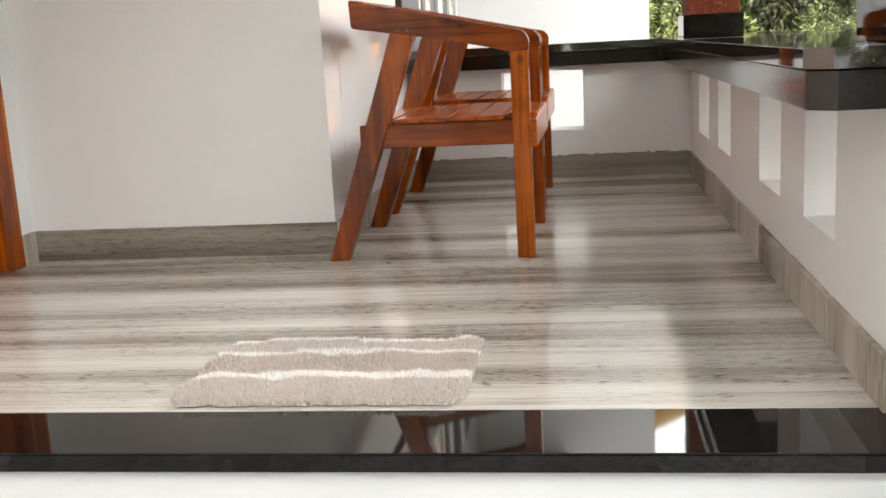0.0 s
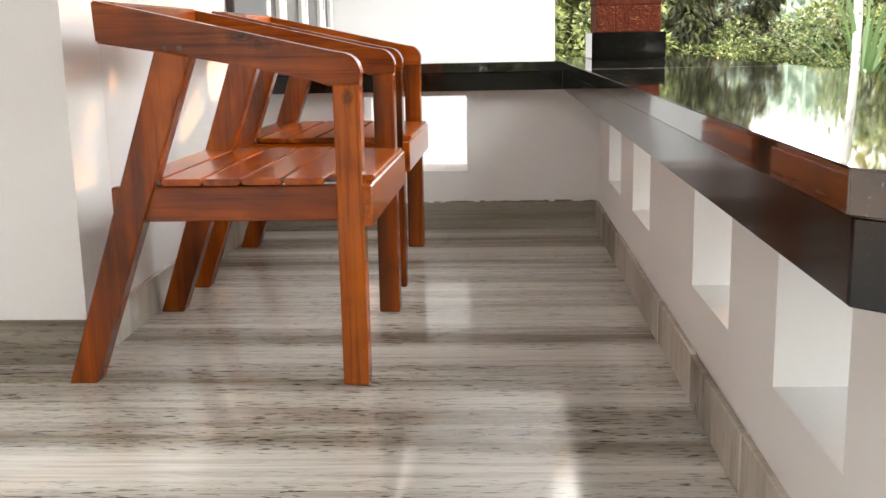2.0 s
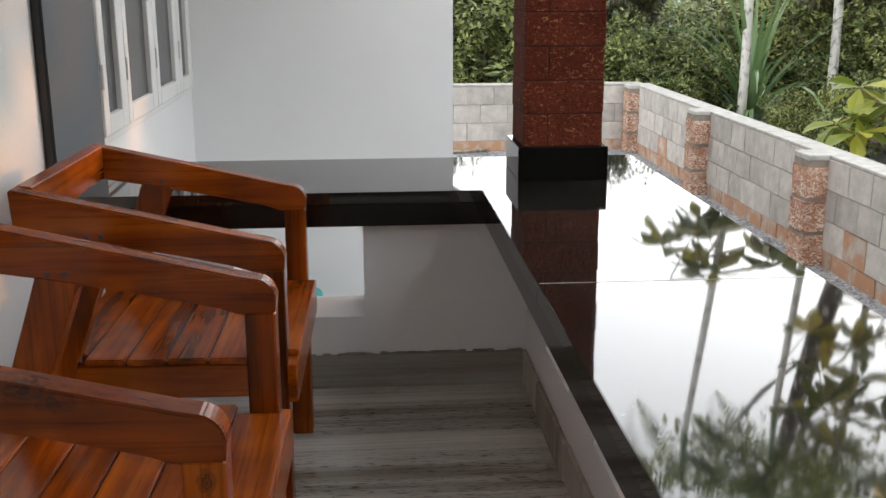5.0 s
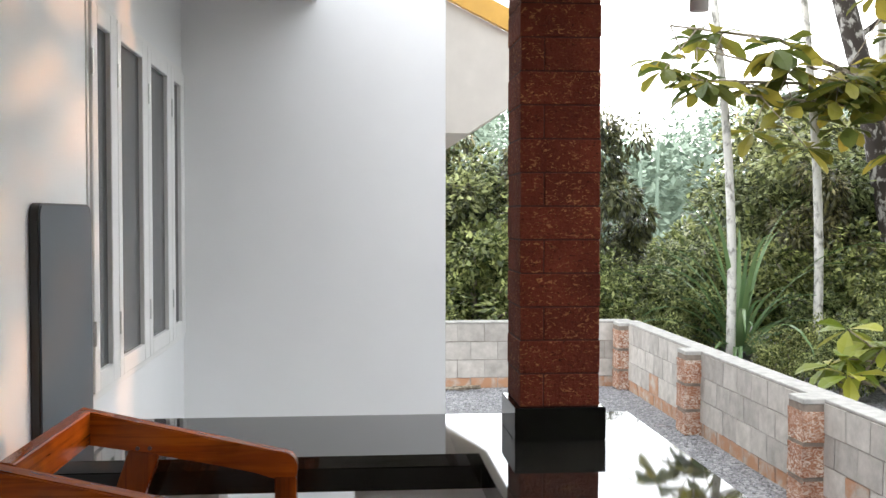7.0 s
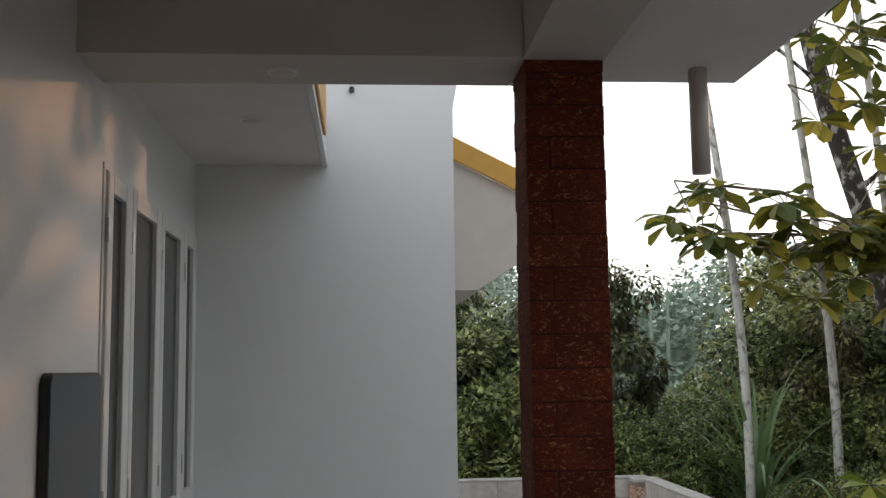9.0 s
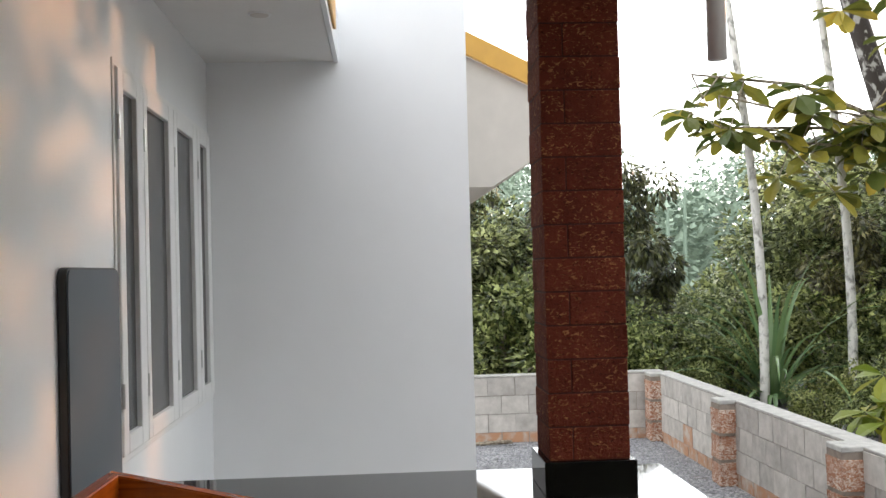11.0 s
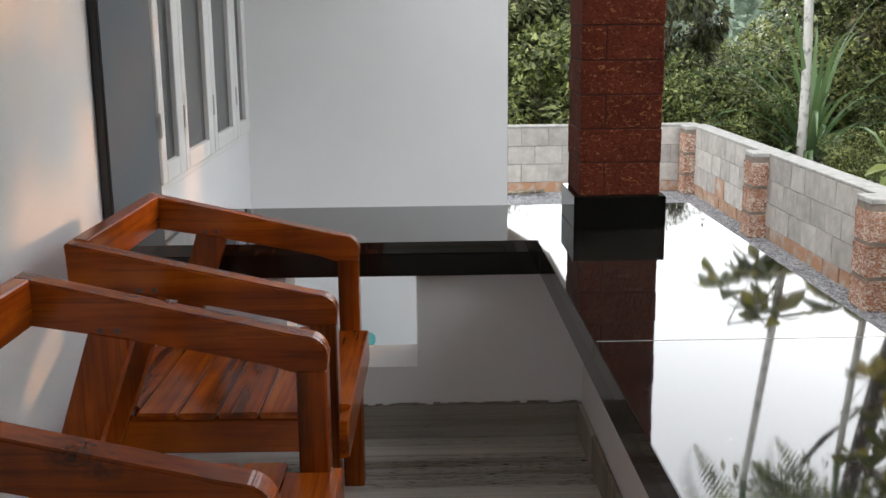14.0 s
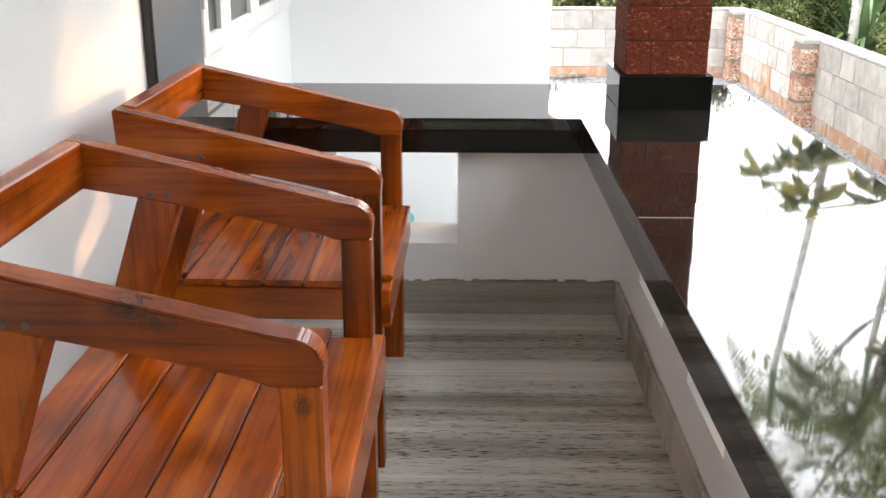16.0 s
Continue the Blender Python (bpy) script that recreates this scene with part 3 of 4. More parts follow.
# ---- front door ----
door = thing("door_1", "closed orange-brown wooden front door in its frame", "door", kind="structure")
part("door_frame", add_box(add_box(box(-2.05, -1.885, 3.14, 3.235, 0.0, 2.12, 0.004), -2.05, -1.885, 2.2, 2.295, 0.0, 2.12, 0.004), -2.05, -1.885, 2.295, 3.14, 2.02, 2.12, 0.004), DOORWOOD, door)
leaf = part("door_leaf", box(-1.99, -1.945, 2.30, 3.135, 0.01, 2.015, 0.003), DOORWOOD, door)
for z0, z1 in ((0.15, 0.85), (1.0, 1.9)):
    part("door_panel", box(-1.945, -1.935, 2.42, 3.02, z0, z1, 0.008), DOORWOOD, leaf)


# ---- laterite columns on the counter ----
def block_mesh(sx, sy, sz, material, seed, rough=0.0007):
    """A rough stone block about the origin's foot."""
    rnd = random.Random(seed)
    bm = box(-sx / 2, sx / 2, -sy / 2, sy / 2, 0.0, sz)
    bmesh.ops.bevel(bm, geom=bm.edges[:], offset=min(0.002, sz * 0.08), segments=1, affect="EDGES")
    for v in bm.verts:
        v.co += Vector((rnd.uniform(-1, 1), rnd.uniform(-1, 1), rnd.uniform(-0.5, 0.5))) * rough
    me = bpy.data.meshes.new("stone_block")
    bm.to_mesh(me)
    bm.free()
    me.materials.append(material)
    return me


def laterite_column(x0, y0, width, z0, z1, label):
    col = thing("column", label, "column", (x0 + width / 2, y0 + width / 2, TOP), "laterite columns on the parapet")
    foot = box(-width / 2 - 0.016, width / 2 + 0.016, -width / 2 - 0.014, width / 2 + 0.014, 0.0005, 0.098, 0.002)
    part("plinth", foot, GRANITE, col, "polished black granite plinth")
    part("core", box(-width / 2 + 0.003, width / 2 - 0.003, -width / 2 + 0.003, width / 2 - 0.003, 0.098, z1 - TOP - 0.001), LATERITE_JOINT, col)
    course, k, z = 0.0995, 0, z0 - TOP
    full = [block_mesh(width, width, course - 0.0046, LATERITE, s) for s in (1, 2)]
    part_a = [block_mesh(width * 0.30 - 0.004, width, course - 0.0046, LATERITE, s) for s in (3, 4)]
    part_b = [block_mesh(width * 0.70 - 0.004, width, course - 0.0046, LATERITE, s) for s in (5, 6)]
    while z + course < z1 - TOP + 0.08:
        if k % 2 == 0:
            piece("stone_block", part_a[k // 2 % 2], col, (-width / 2 + width * 0.15, 0, z))
            piece("stone_block", part_b[k // 2 % 2], col, (-width / 2 + width * 0.65, 0, z))
        else:
            piece("stone_block", full[k // 2 % 2], col, (0, 0, z))
        z += course
        k += 1
    return col


laterite_column(0.505, 5.045, 0.242, 0.735, SLAB, "dark red laterite block column on a black plinth")
laterite_column(0.553, 1.885, 0.242, 0.735, SLAB, "dark red laterite block column beside the steps")
end = thing("parapet_end", "laterite cladding on the parapet's end", "cladding", kind="structure")
part("laterite_slab", box(RIGHT + 0.008, 0.74, 1.66, 1.733, 0.12, 0.53, 0.004), LATERITE, end)
part("white_base", box(RIGHT, 0.74, 1.30, 1.733, GROUND, 0.118), WHITE, end)


# ---- chairs ----
def chair(at, turn, arm_wood, leg_wood):
    """Local x to the front, y across; origin on the floor at the near back foot."""
    ob = thing("armchair", "varnished orange-brown wooden armchair with slatted seat", "chair", at, "veranda armchairs against the wall")
    ob.rotation_euler = (0, 0, radians(turn))
    W = 0.65
    arm = [(0.117, 0.815), (0.121, 0.729), (0.30, 0.700), (0.45, 0.672), (0.560, 0.648), (0.600, 0.634), (0.661, 0.634), (0.664, 0.664)]
    arm += [(0.622 + 0.042 * math.cos(radians(a)), 0.660 + 0.042 * math.sin(radians(a))) for a in range(8, 80, 9)] + [(0.60, 0.706)]
    for y in (0.0, W - 0.05):
        near = y == 0.0
        part("armrest", prism(arm, 1, y, y + 0.05, 0.004, 2), arm_wood if near else WOOD_X, ob)
        part("front_leg", box(0.606, 0.661, y, y + 0.05, 0.0, 0.638, 0.003), leg_wood if near else WOOD_Z, ob)
        part("back_leg", prism([(0.0, 0.0), (0.062, 0.0), (0.318, 0.700), (0.243, 0.714)], 1, y + 0.001, y + 0.049, 0.003), WOOD_Z, ob)
        part("seat_rail", box(0.124, 0.612, y + (0.008 if y else 0.012), y + (0.038 if y else 0.042), 0.356, 0.430, 0.003), WOOD_X, ob)
        for x in (0.205, 0.235):
            part("dowel", tube([(x + 0.06, y - 0.0012, 0.716), (x + 0.06, y + 0.02, 0.716)], [0.0055, 0.0055], 10), WOOD_DARK, ob, "dark wooden dowel end")
    part("back_rail", prism([(0.117, 0.815), (0.121, 0.729), (0.150, 0.727), (0.150, 0.811)], 1, 0.05, W - 0.05, 0.003), WOOD_Y, ob)
    part("front_rail", box(0.658, 0.680, 0.0, W, 0.345, 0.4315, 0.003), WOOD_Y, ob)
    part("rear_rail", box(0.15, 0.175, 0.05, W - 0.05, 0.358, 0.430, 0.003), WOOD_Y, ob)
    edges = [0.146, 0.232, 0.321, 0.405, 0.492, 0.580, 0.682]
    for k, (a, b) in enumerate(zip(edges, edges[1:])):
        narrow = a < 0.20 or b > 0.61
        y0, y1 = (0.052, W - 0.052) if narrow else (0.006 + 0.003 * (k % 2), W - 0.007)
        part("seat_slat", box(a + 0.0018, b - 0.0018, y0, y1, 0.4325, 0.4465, 0.0035, 2), WOOD_Y, ob)
    return ob


chair((-0.811, 3.185, 0.0), -1.2, WOOD_X_KNOT, WOOD_Z_KNOT)
chair((-0.803, 4.068, 0.0), -1.1, WOOD_X, WOOD_Z)


# ---- rug ----
def rug():
    ob = thing("rug", "shaggy grey and cream striped rug with dark binding", "rug", (-0.525, 2.045, 0.0))
    w, d, c = 0.293, 0.205, 0.05
    rnd = random.Random(5)
    outline = []
    for cx, cy, a0 in ((w - c, d - c, 0), (-w + c, d - c, 90), (-w + c, -d + c, 180), (w - c, -d + c, 270)):
        outline += [(cx + c * math.cos(radians(a0 + k * 18)), cy + c * math.sin(radians(a0 + k * 18))) for k in range(6)]
    part("binding", prism([(x * 0.97, y * 0.95 + 0.014) for x, y in outline], 2, 0.0, 0.009), RUG_EDGE, ob)
    lumps = [(rnd.uniform(-w, w), rnd.uniform(-d, d), rnd.uniform(0.025, 0.06), rnd.uniform(0.001, 0.005)) for k in range(150)]
    verts, faces = [], []
    for k in range(62000):
        x, y = rnd.uniform(-w, w), rnd.uniform(-d, d)
        edge = 0.006 * math.sin(x * 61 + 1.7) + 0.004 * math.sin(x * 143) + 0.004 * math.sin(y * 97)
        qx, qy = max(0, abs(x) - (w - c) + edge), max(0, abs(y) - (d - c) + edge)
        if qx * qx + qy * qy > c * c:
            continue
        a, h = rnd.uniform(0, 6.283), rnd.uniform(0.012, 0.019)
        for lx, ly, r, up in lumps:
            q = (x - lx) ** 2 + (y - ly) ** 2
            if q < r * r:
                h += up * (1 - q / (r * r))
        h = min(h, 0.026)
        dx, dy, s = rnd.uniform(-0.009, 0.009), rnd.uniform(-0.009, 0.009), 0.0034
        i = len(verts)
        verts += [(x + s * math.cos(a), y + s * math.sin(a), 0.004), (x - s * math.cos(a), y - s * math.sin(a), 0.004), (x + dx, y + dy, h)]
        faces.append((i, i + 1, i + 2))
    me = bpy.data.meshes.new("pile")
    me.from_pydata(verts, [], faces)
    me.materials.append(RUG)
    pile = new("shaggy_nap", me)
    pile.parent = ob
    tagged(pile, "shaggy striped pile", kind="stuff")
    return ob


rug()

# ---- leaning panel on the far counter ----
board = thing("leaning_board", "grey laminate board with black edging leaning on the wall", "board", (LEFT + 0.0255, 5.038, TOP))


def rounded(w, h, r):
    pts = []
    for cx, cz, a0 in ((w / 2 - r, h - r, 0), (-w / 2 + r, h - r, 90), (-w / 2 + r, r, 180), (w / 2 - r, r, 270)):
        pts += [(cx + r * math.cos(radians(a0 + k * 15)), cz + r * math.sin(radians(a0 + k * 15))) for k in range(7)]
    return pts


part("edging", prism(rounded(0.535, 0.70, 0.035), 0, -0.024, 0.0, 0.002), BLACK, board, "black rounded edging")
part("face", prism(rounded(0.522, 0.687, 0.03), 0, 0.0, 0.004), PANEL, board).location = (0, 0, 0.0065)

# ---- small fixtures ----
pipe = thing("drain_pipe", "short grey plastic drain pipe under the overhang", "pipe", (1.095, 5.20, 1.942))
part("pipe_wall", tube([(0, 0, 0), (0, 0, 0.36)], [0.030, 0.030], 20), PIPE, pipe, smooth=True)
for x, y, z in ((-0.443, 6.23, 2.36), (-0.235, 5.20, SLAB)):
    light = thing("ceiling_light", "small round unlit recessed ceiling light", "lamp", (x, y, z), "recessed lights")
    part("rim", tube([(0, 0, -0.006), (0, 0, -0.0005)], [0.045, 0.05], 24), FRAME, light)
    part("lens", tube([(0, 0, -0.008), (0, 0, -0.006)], [0.036, 0.038], 24), CEIL, light)
hook = thing("wall_hook", "small black hook in the wall", "hook", (-0.042, TALL, 2.751))
part("peg", tube([(0, 0, 0), (0, -0.03, 0)], [0.014, 0.014], 12), BLACK, hook)

tub = thing("tub", "teal plastic tub standing below the tall wall", "tub", (-0.375, 6.7, GROUND))
part("tub_wall", tube([(0, 0, 0.0), (0, 0, 0.02), (0, 0, 0.37), (0, 0, 0.375), (0, 0, 0.36), (0, 0, 0.03)], [0.13, 0.135, 0.175, 0.185, 0.168, 0.125], 28), TEAL, tub, smooth=True)
part("rim", tube([(0, 0, 0.372), (0, 0, 0.39), (0, 0, 0.391)], [0.186, 0.188, 0.172], 28), TEAL, tub)

strip = solid("shade_fascia", box(-0.163, -0.150, 5.42, 6.62, 2.385, 2.60, 0.003), FASCIA, "ochre painted strip on the window shade", "trim", kind="structure")
hose = thing("hose", "dark brown hose lying along the far compound wall", "hose", (0, 0, GROUND))
part("hose_run", tube([(0.3 + 0.12 * k, 13.12 + 0.03 * math.sin(k * 1.3), 0.035 + 0.012 * math.sin(k * 0.9)) for k in range(10)], [0.022] * 10, 8), BARK_TWIG, hose, smooth=True)

# ---- eaves of the house wing behind ----
eave = thing("roof_eave", "cream sloped roof eave with an ochre fascia", "roof", (0, 0, 0), kind="structure")
part("soffit", prism([(0.2, 1.900), (0.846, 1.900), (1.24, 2.151), (1.24, 2.579), (0.2, 3.096)], 1, 9.5, 11.5), EAVE, eave)
part("fascia", prism([(0.2, 3.267), (0.2, 3.096), (1.40, 2.500), (1.40, 2.658)], 1, 9.44, 9.498), FASCIA, eave)

# ---- compound wall ----
WALL_X, WALL_Y = 3.0, 13.32
blocks = [block_mesh(0.292, 0.18, 0.192, BLOCK, s, 0.004) for s in (11, 12, 13)]
muddy = [block_mesh(0.292, 0.18, 0.192, BLOCK_MUD, s, 0.004) for s in (14, 15, 16)]
half_blocks = [block_mesh(0.292, 0.18, 0.112, BLOCK_MUD, s, 0.004) for s in (17, 18)]


def block_wall(name, start, along, count, turn):
    """Courses of blocks from start; the lowest is part sunk and splashed with mud."""
    w = thing(name, "unplastered grey concrete block compound wall", "wall", start, kind="structure")
    way = Vector(along)
    mid = way * (count * 0.15) + Vector((0, 0, 0.37))
    sx, sy = (count * 0.3, 0.165) if along[0] else (0.165, count * 0.3)
    part("mortar", box(mid.x - sx / 2, mid.x + sx / 2, mid.y - sy / 2, mid.y + sy / 2, 0.0, 0.715), MORTAR_JOINT, w)
    cap = box(mid.x - sx / 2 - 0.005, mid.x + sx / 2 + 0.005, mid.y - sy / 2 - 0.012, mid.y + sy / 2 + 0.012, 0.716, 0.735, 0.004)
    part("cap", cap, MORTAR, w, "rough mortar capping")
    rnd = random.Random(len(name))
    for row in range(4):
        z = 0.0 if row == 0 else 0.117 + 0.2 * (row - 1)
        for k in range(count):
            at = way * (0.3 * k + 0.15 + (0.15 if row % 2 else 0.0)) + Vector((rnd.uniform(-0.003, 0.003), rnd.uniform(-0.003, 0.003), z))
            if k == count - 1 and row % 2:
                continue
            me = rnd.choice(half_blocks if row == 0 else (muddy[:1] + blocks * 2 if row == 1 else blocks))
            piece("block", me, w, at, turn)
    return w


block_wall("compound_wall_side", (WALL_X + 0.09, -2.6, GROUND), (0, 1, 0), 53, radians(90))
block_wall("compound_wall_far", (-6.2, WALL_Y + 0.09, GROUND), (1, 0, 0), 31, 0)


def laterite_pillar(x, y):
    p = thing("wall_pillar", "weathered laterite pillar of the compound wall", "pillar", (x, y, GROUND), "laterite pillars of the compound wall")
    stones = [block_mesh(0.24, 0.24, 0.195, LATERITE_LIGHT, s, 0.008) for s in (31, 32, 33, 34)]
    part("mortar_core", box(-0.113, 0.113, -0.113, 0.113, 0, 0.70), MORTAR_DARK, p)
    for k in range(3):
        piece("stone_block", stones[k], p, (0, 0, 0.012 + 0.222 * k))
    part("capping", box(-0.117, 0.117, -0.117, 0.117, 0.700, 0.737, 0.006), MORTAR, p, "grey mortar capping")
    return p


pillar = laterite_pillar(WALL_X - 0.02, 8.46)
for k in (-4, -3, -2, -1, 1, 2):
    copy_thing(pillar, pose(WALL_X - 0.02 + (0.0 if k < 2 else 0.02), 8.46 + 2.35 * k, GROUND))

# gravel stones
rnd = random.Random(8)
verts, faces = [], []
for k in range(9000):
    x, y = rnd.uniform(0.5, 2.98), rnd.uniform(5.6, 13.2)
    s = rnd.uniform(0.008, 0.02)
    i, a = len(verts), rnd.uniform(0, 6.28)
    for dx, dy, dz in ((1, 0, 0), (0, 1, 0.1), (-1, 0.1, 0), (0.1, -1, 0), (0.1, 0, 0.9), (0, 0.1, -0.9)):
        dx, dy = dx * math.cos(a) - dy * math.sin(a), dx * math.sin(a) + dy * math.cos(a)
        verts.append((x + dx * s * rnd.uniform(0.7, 1.2), y + dy * s * rnd.uniform(0.7, 1.2), GROUND + 0.006 + dz * s * rnd.uniform(0.6, 1.0)))
    faces += [(i, i + 1, i + 4), (i + 1, i + 2, i + 4), (i + 2, i + 3, i + 4), (i + 3, i, i + 4), (i + 1, i, i + 5), (i + 2, i + 1, i + 5), (i + 3, i + 2, i + 5), (i, i + 3, i + 5)]
me = bpy.data.meshes.new("gravel_stones")
me.from_pydata(verts, [], faces)
STONE = plain("gravel_stone", (0.34, 0.34, 0.355), 0.85, vary=0.5, scale=45)
me.materials.append(STONE)
tagged(new("gravel_stones", me), "loose grey crushed stones on the ground", "gravel", kind="stuff")


# ---- plants ----
def leaf_quad(verts, faces, at, way, up, length, width, fold=0.25):
    """A pointed leaf of four faces, folded along its rib."""
    side = way.cross(up).normalized() * width / 2
    drop = up * (-fold * width)
    i = len(verts)
    for p in (at, at + way * length * 0.45 + side + drop, at + way * length + up * (-0.12 * length), at + way * length * 0.45 - side + drop, at + way * length * 0.5):
        verts.append(tuple(p))
    faces += [(i, i + 1, i + 4), (i + 1, i + 2, i + 4), (i + 2, i + 3, i + 4), (i + 3, i, i + 4)]


def rand_way(rnd, flat=0.6):
    while True:
        v = Vector((rnd.uniform(-1, 1), rnd.uniform(-1, 1), rnd.uniform(-1, 1) * flat))
        if 0.1 < v.length < 1:
            return v.normalized()


def crown_mesh(name, material, seed, size, lobes, leaves, leaf_len, leaf_wid, droop=0.2):
    """A crown of many small leaves in uneven clumps."""
    rnd = random.Random(seed)
    verts, faces = [], []
    centres = []
    for k in range(lobes):
        w = rand_way(rnd, 1.0)
        q = rnd.uniform(0.25, 0.95)
        centres.append((Vector((w.x * size[0] * q, w.y * size[1] * q, size[2] * (0.5 + 0.5 * w.z * q))), rnd.uniform(0.16, 0.34) * min(size)))
    for k in range(leaves):
        c, r = rnd.choice(centres)
        w = rand_way(rnd, 0.9)
        at = c + w * r * rnd.uniform(0.65, 1.05)
        if at.z < 0.02:
            at.z = rnd.uniform(0.02, 0.5)
        way = (w + rand_way(rnd) * 0.8 + Vector((0, 0, -droop))).normalized()
        up = (Vector((0, 0, 1)) + rand_way(rnd) * 0.6).normalized()
        s = rnd.uniform(0.6, 1.3)
        leaf_quad(verts, faces, at, way, up, leaf_len * s, leaf_wid * s)
    me = bpy.data.meshes.new(name)
    me.from_pydata(verts, [], faces)
    me.materials.append(material)
    return me, centres


def bush(name, label, category, material, seed, size, lobes, leaves, ll, lw, at, bark=BARK_TWIG, group="", droop=0.2):
    ob = thing(name, label, category, at, group)
    me, centres = crown_mesh("crown", material, seed, size, lobes, leaves, ll, lw, droop)
    c = new("crown", me)
    c.parent = ob
    rnd = random.Random(seed + 1)
    h = size[2] * 0.5
    part("trunk", tube([(0, 0, -0.1), (0.05, 0.02, h * 0.4), (-0.04, 0.06, h)], [0.07, 0.055, 0.03], 7), bark, ob)
    for q, r in centres[::max(1, len(centres) // 7)]:
        part("limb", tube([(0, 0, h * 0.3), tuple(q * 0.5 + Vector((0, 0, h * 0.25))), tuple(q)], [0.04, 0.025, 0.008], 5), bark, ob)
    return ob


G_BUSH = "dense undergrowth behind the compound wall"
b1 = bush("bush", "dense dark green leafy bush behind the compound wall; unseen copies block light", "bush", LEAF_BUSH, 101, (1.5, 1.2, 2.9), 40, 9500, 0.10, 0.053, (0.2, 15.4, GROUND), group=G_BUSH)
b2 = bush("bush", "creeper-hung bush with drying brown-green leaves; unseen copies block light", "bush", LEAF_DRY, 102, (0.85, 0.9, 3.5), 40, 10000, 0.12, 0.045, (3.12, 15.5, GROUND), group=G_BUSH, droop=0.9)
b3 = bush("bush", "bright green leafy bush behind the compound wall", "bush", LEAF_LIT, 103, (1.2, 1.0, 2.1), 30, 5600, 0.105, 0.053, (1.5, 14.6, GROUND), group=G_BUSH)
rnd = random.Random(21)
# copies behind the camera and far right are unseen, added to block light
for base, places in ((b1, [(2.75, 17.3, 1.12), (7.0, 17.6, 1.05), (-3.0, 15.5, 1.0), (-1.5, 16.2, 1.15), (1.9, 16.4, 1.12), (6.5, 16.6, 1.1), (7.4, 16.2, 1.2), (8.6, 14.6, 1.15), (7.1, 17.4, 1.4), (8.0, 18.0, 1.5), (9.2, 12.6, 1.0), (8.6, 18.6, 1.15), (10.2, 17.5, 1.3), (0.4, 19.0, 1.25), (9.8, 10.5, 1.0), (12.5, 15.5, 1.3), (8.8, 19.5, 1.2), (8.4, 11.4, 0.9), (9.6, 9.0, 1.3), (11.5, 11.0, 1.5), (-6.0, -9.0, 1.8), (-1.5, -10.0, 1.9), (3.5, -9.2, 1.8), (7.5, -6.0, 1.7), (9.0, -2.0, 1.6), (-7.5, -7.0, 1.9), (-4.0, -7.6, 1.9), (-2.2, -7.2, 1.8), (0.2, -7.6, 1.9), (2.0, -7.2, 1.9), (4.6, -7.4, 1.9), (6.2, -6.8, 1.9), (-0.5, -10.5, 2.3), (5.5, -9.8, 2.3), (10.5, 8.0, 2.4), (11.0, 5.2, 2.6), (10.8, 2.4, 2.5), (10.6, -0.2, 2.4), (13.5, 9.5, 2.8)]),
                     (b2, [(2.45, 16.4, 1.0), (0.9, 16.6, 0.98), (6.3, 15.4, 0.80), (8.2, 17.4, 0.9), (-2.0, 17.5, 1.1), (11.0, 13.6, 0.9), (6.9, 10.4, 0.7), (7.6, 9.4, 0.7), (9.3, 12.6, 0.8), (9.5, 3.0, 1.4), (9.0, 6.2, 1.3)]),
                     (b3, [(0.1, 14.5, 0.9), (2.9, 14.7, 0.75), (5.9, 14.7, 0.9), (7.3, 13.9, 0.85), (5.2, 15.9, 0.95), (6.6, 12.4, 0.7), (5.6, 11.3, 0.6), (-1.2, 14.7, 0.9), (3.7, 13.95, 0.4), (5.7, 14.2, 0.6), (5.0, 13.15, 0.36), (5.6, 12.8, 0.42), (4.5, 12.7, 0.3), (6.4, 12.9, 0.5), (6.2, 13.3, 0.6), (5.9, 12.3, 0.6), (5.0, 12.2, 0.4), (7.0, 12.9, 0.7), (8.0, 13.2, 0.8), (4.2, 14.6, 0.6), (3.4, 14.3, 0.6), (3.9, 15.2, 0.8), (4.4, 15.7, 0.7), (3.9, 16.6, 0.66), (4.6, 17.2, 0.62), (2.2, 14.2, 0.6), (0.9, 14.1, 0.6), (6.9, 14.6, 0.9), (7.8, 15.2, 1.0), (8.9, 15.8, 1.1), (4.95, 18.3, 0.95), (5.9, 19.2, 1.0)])):
    for x, y, s in places:
        c = copy_thing(base, pose(x, y, GROUND, 0, 0, rnd.uniform(0, 360)))
        c.scale = (s, s, s * rnd.uniform(0.9, 1.08))


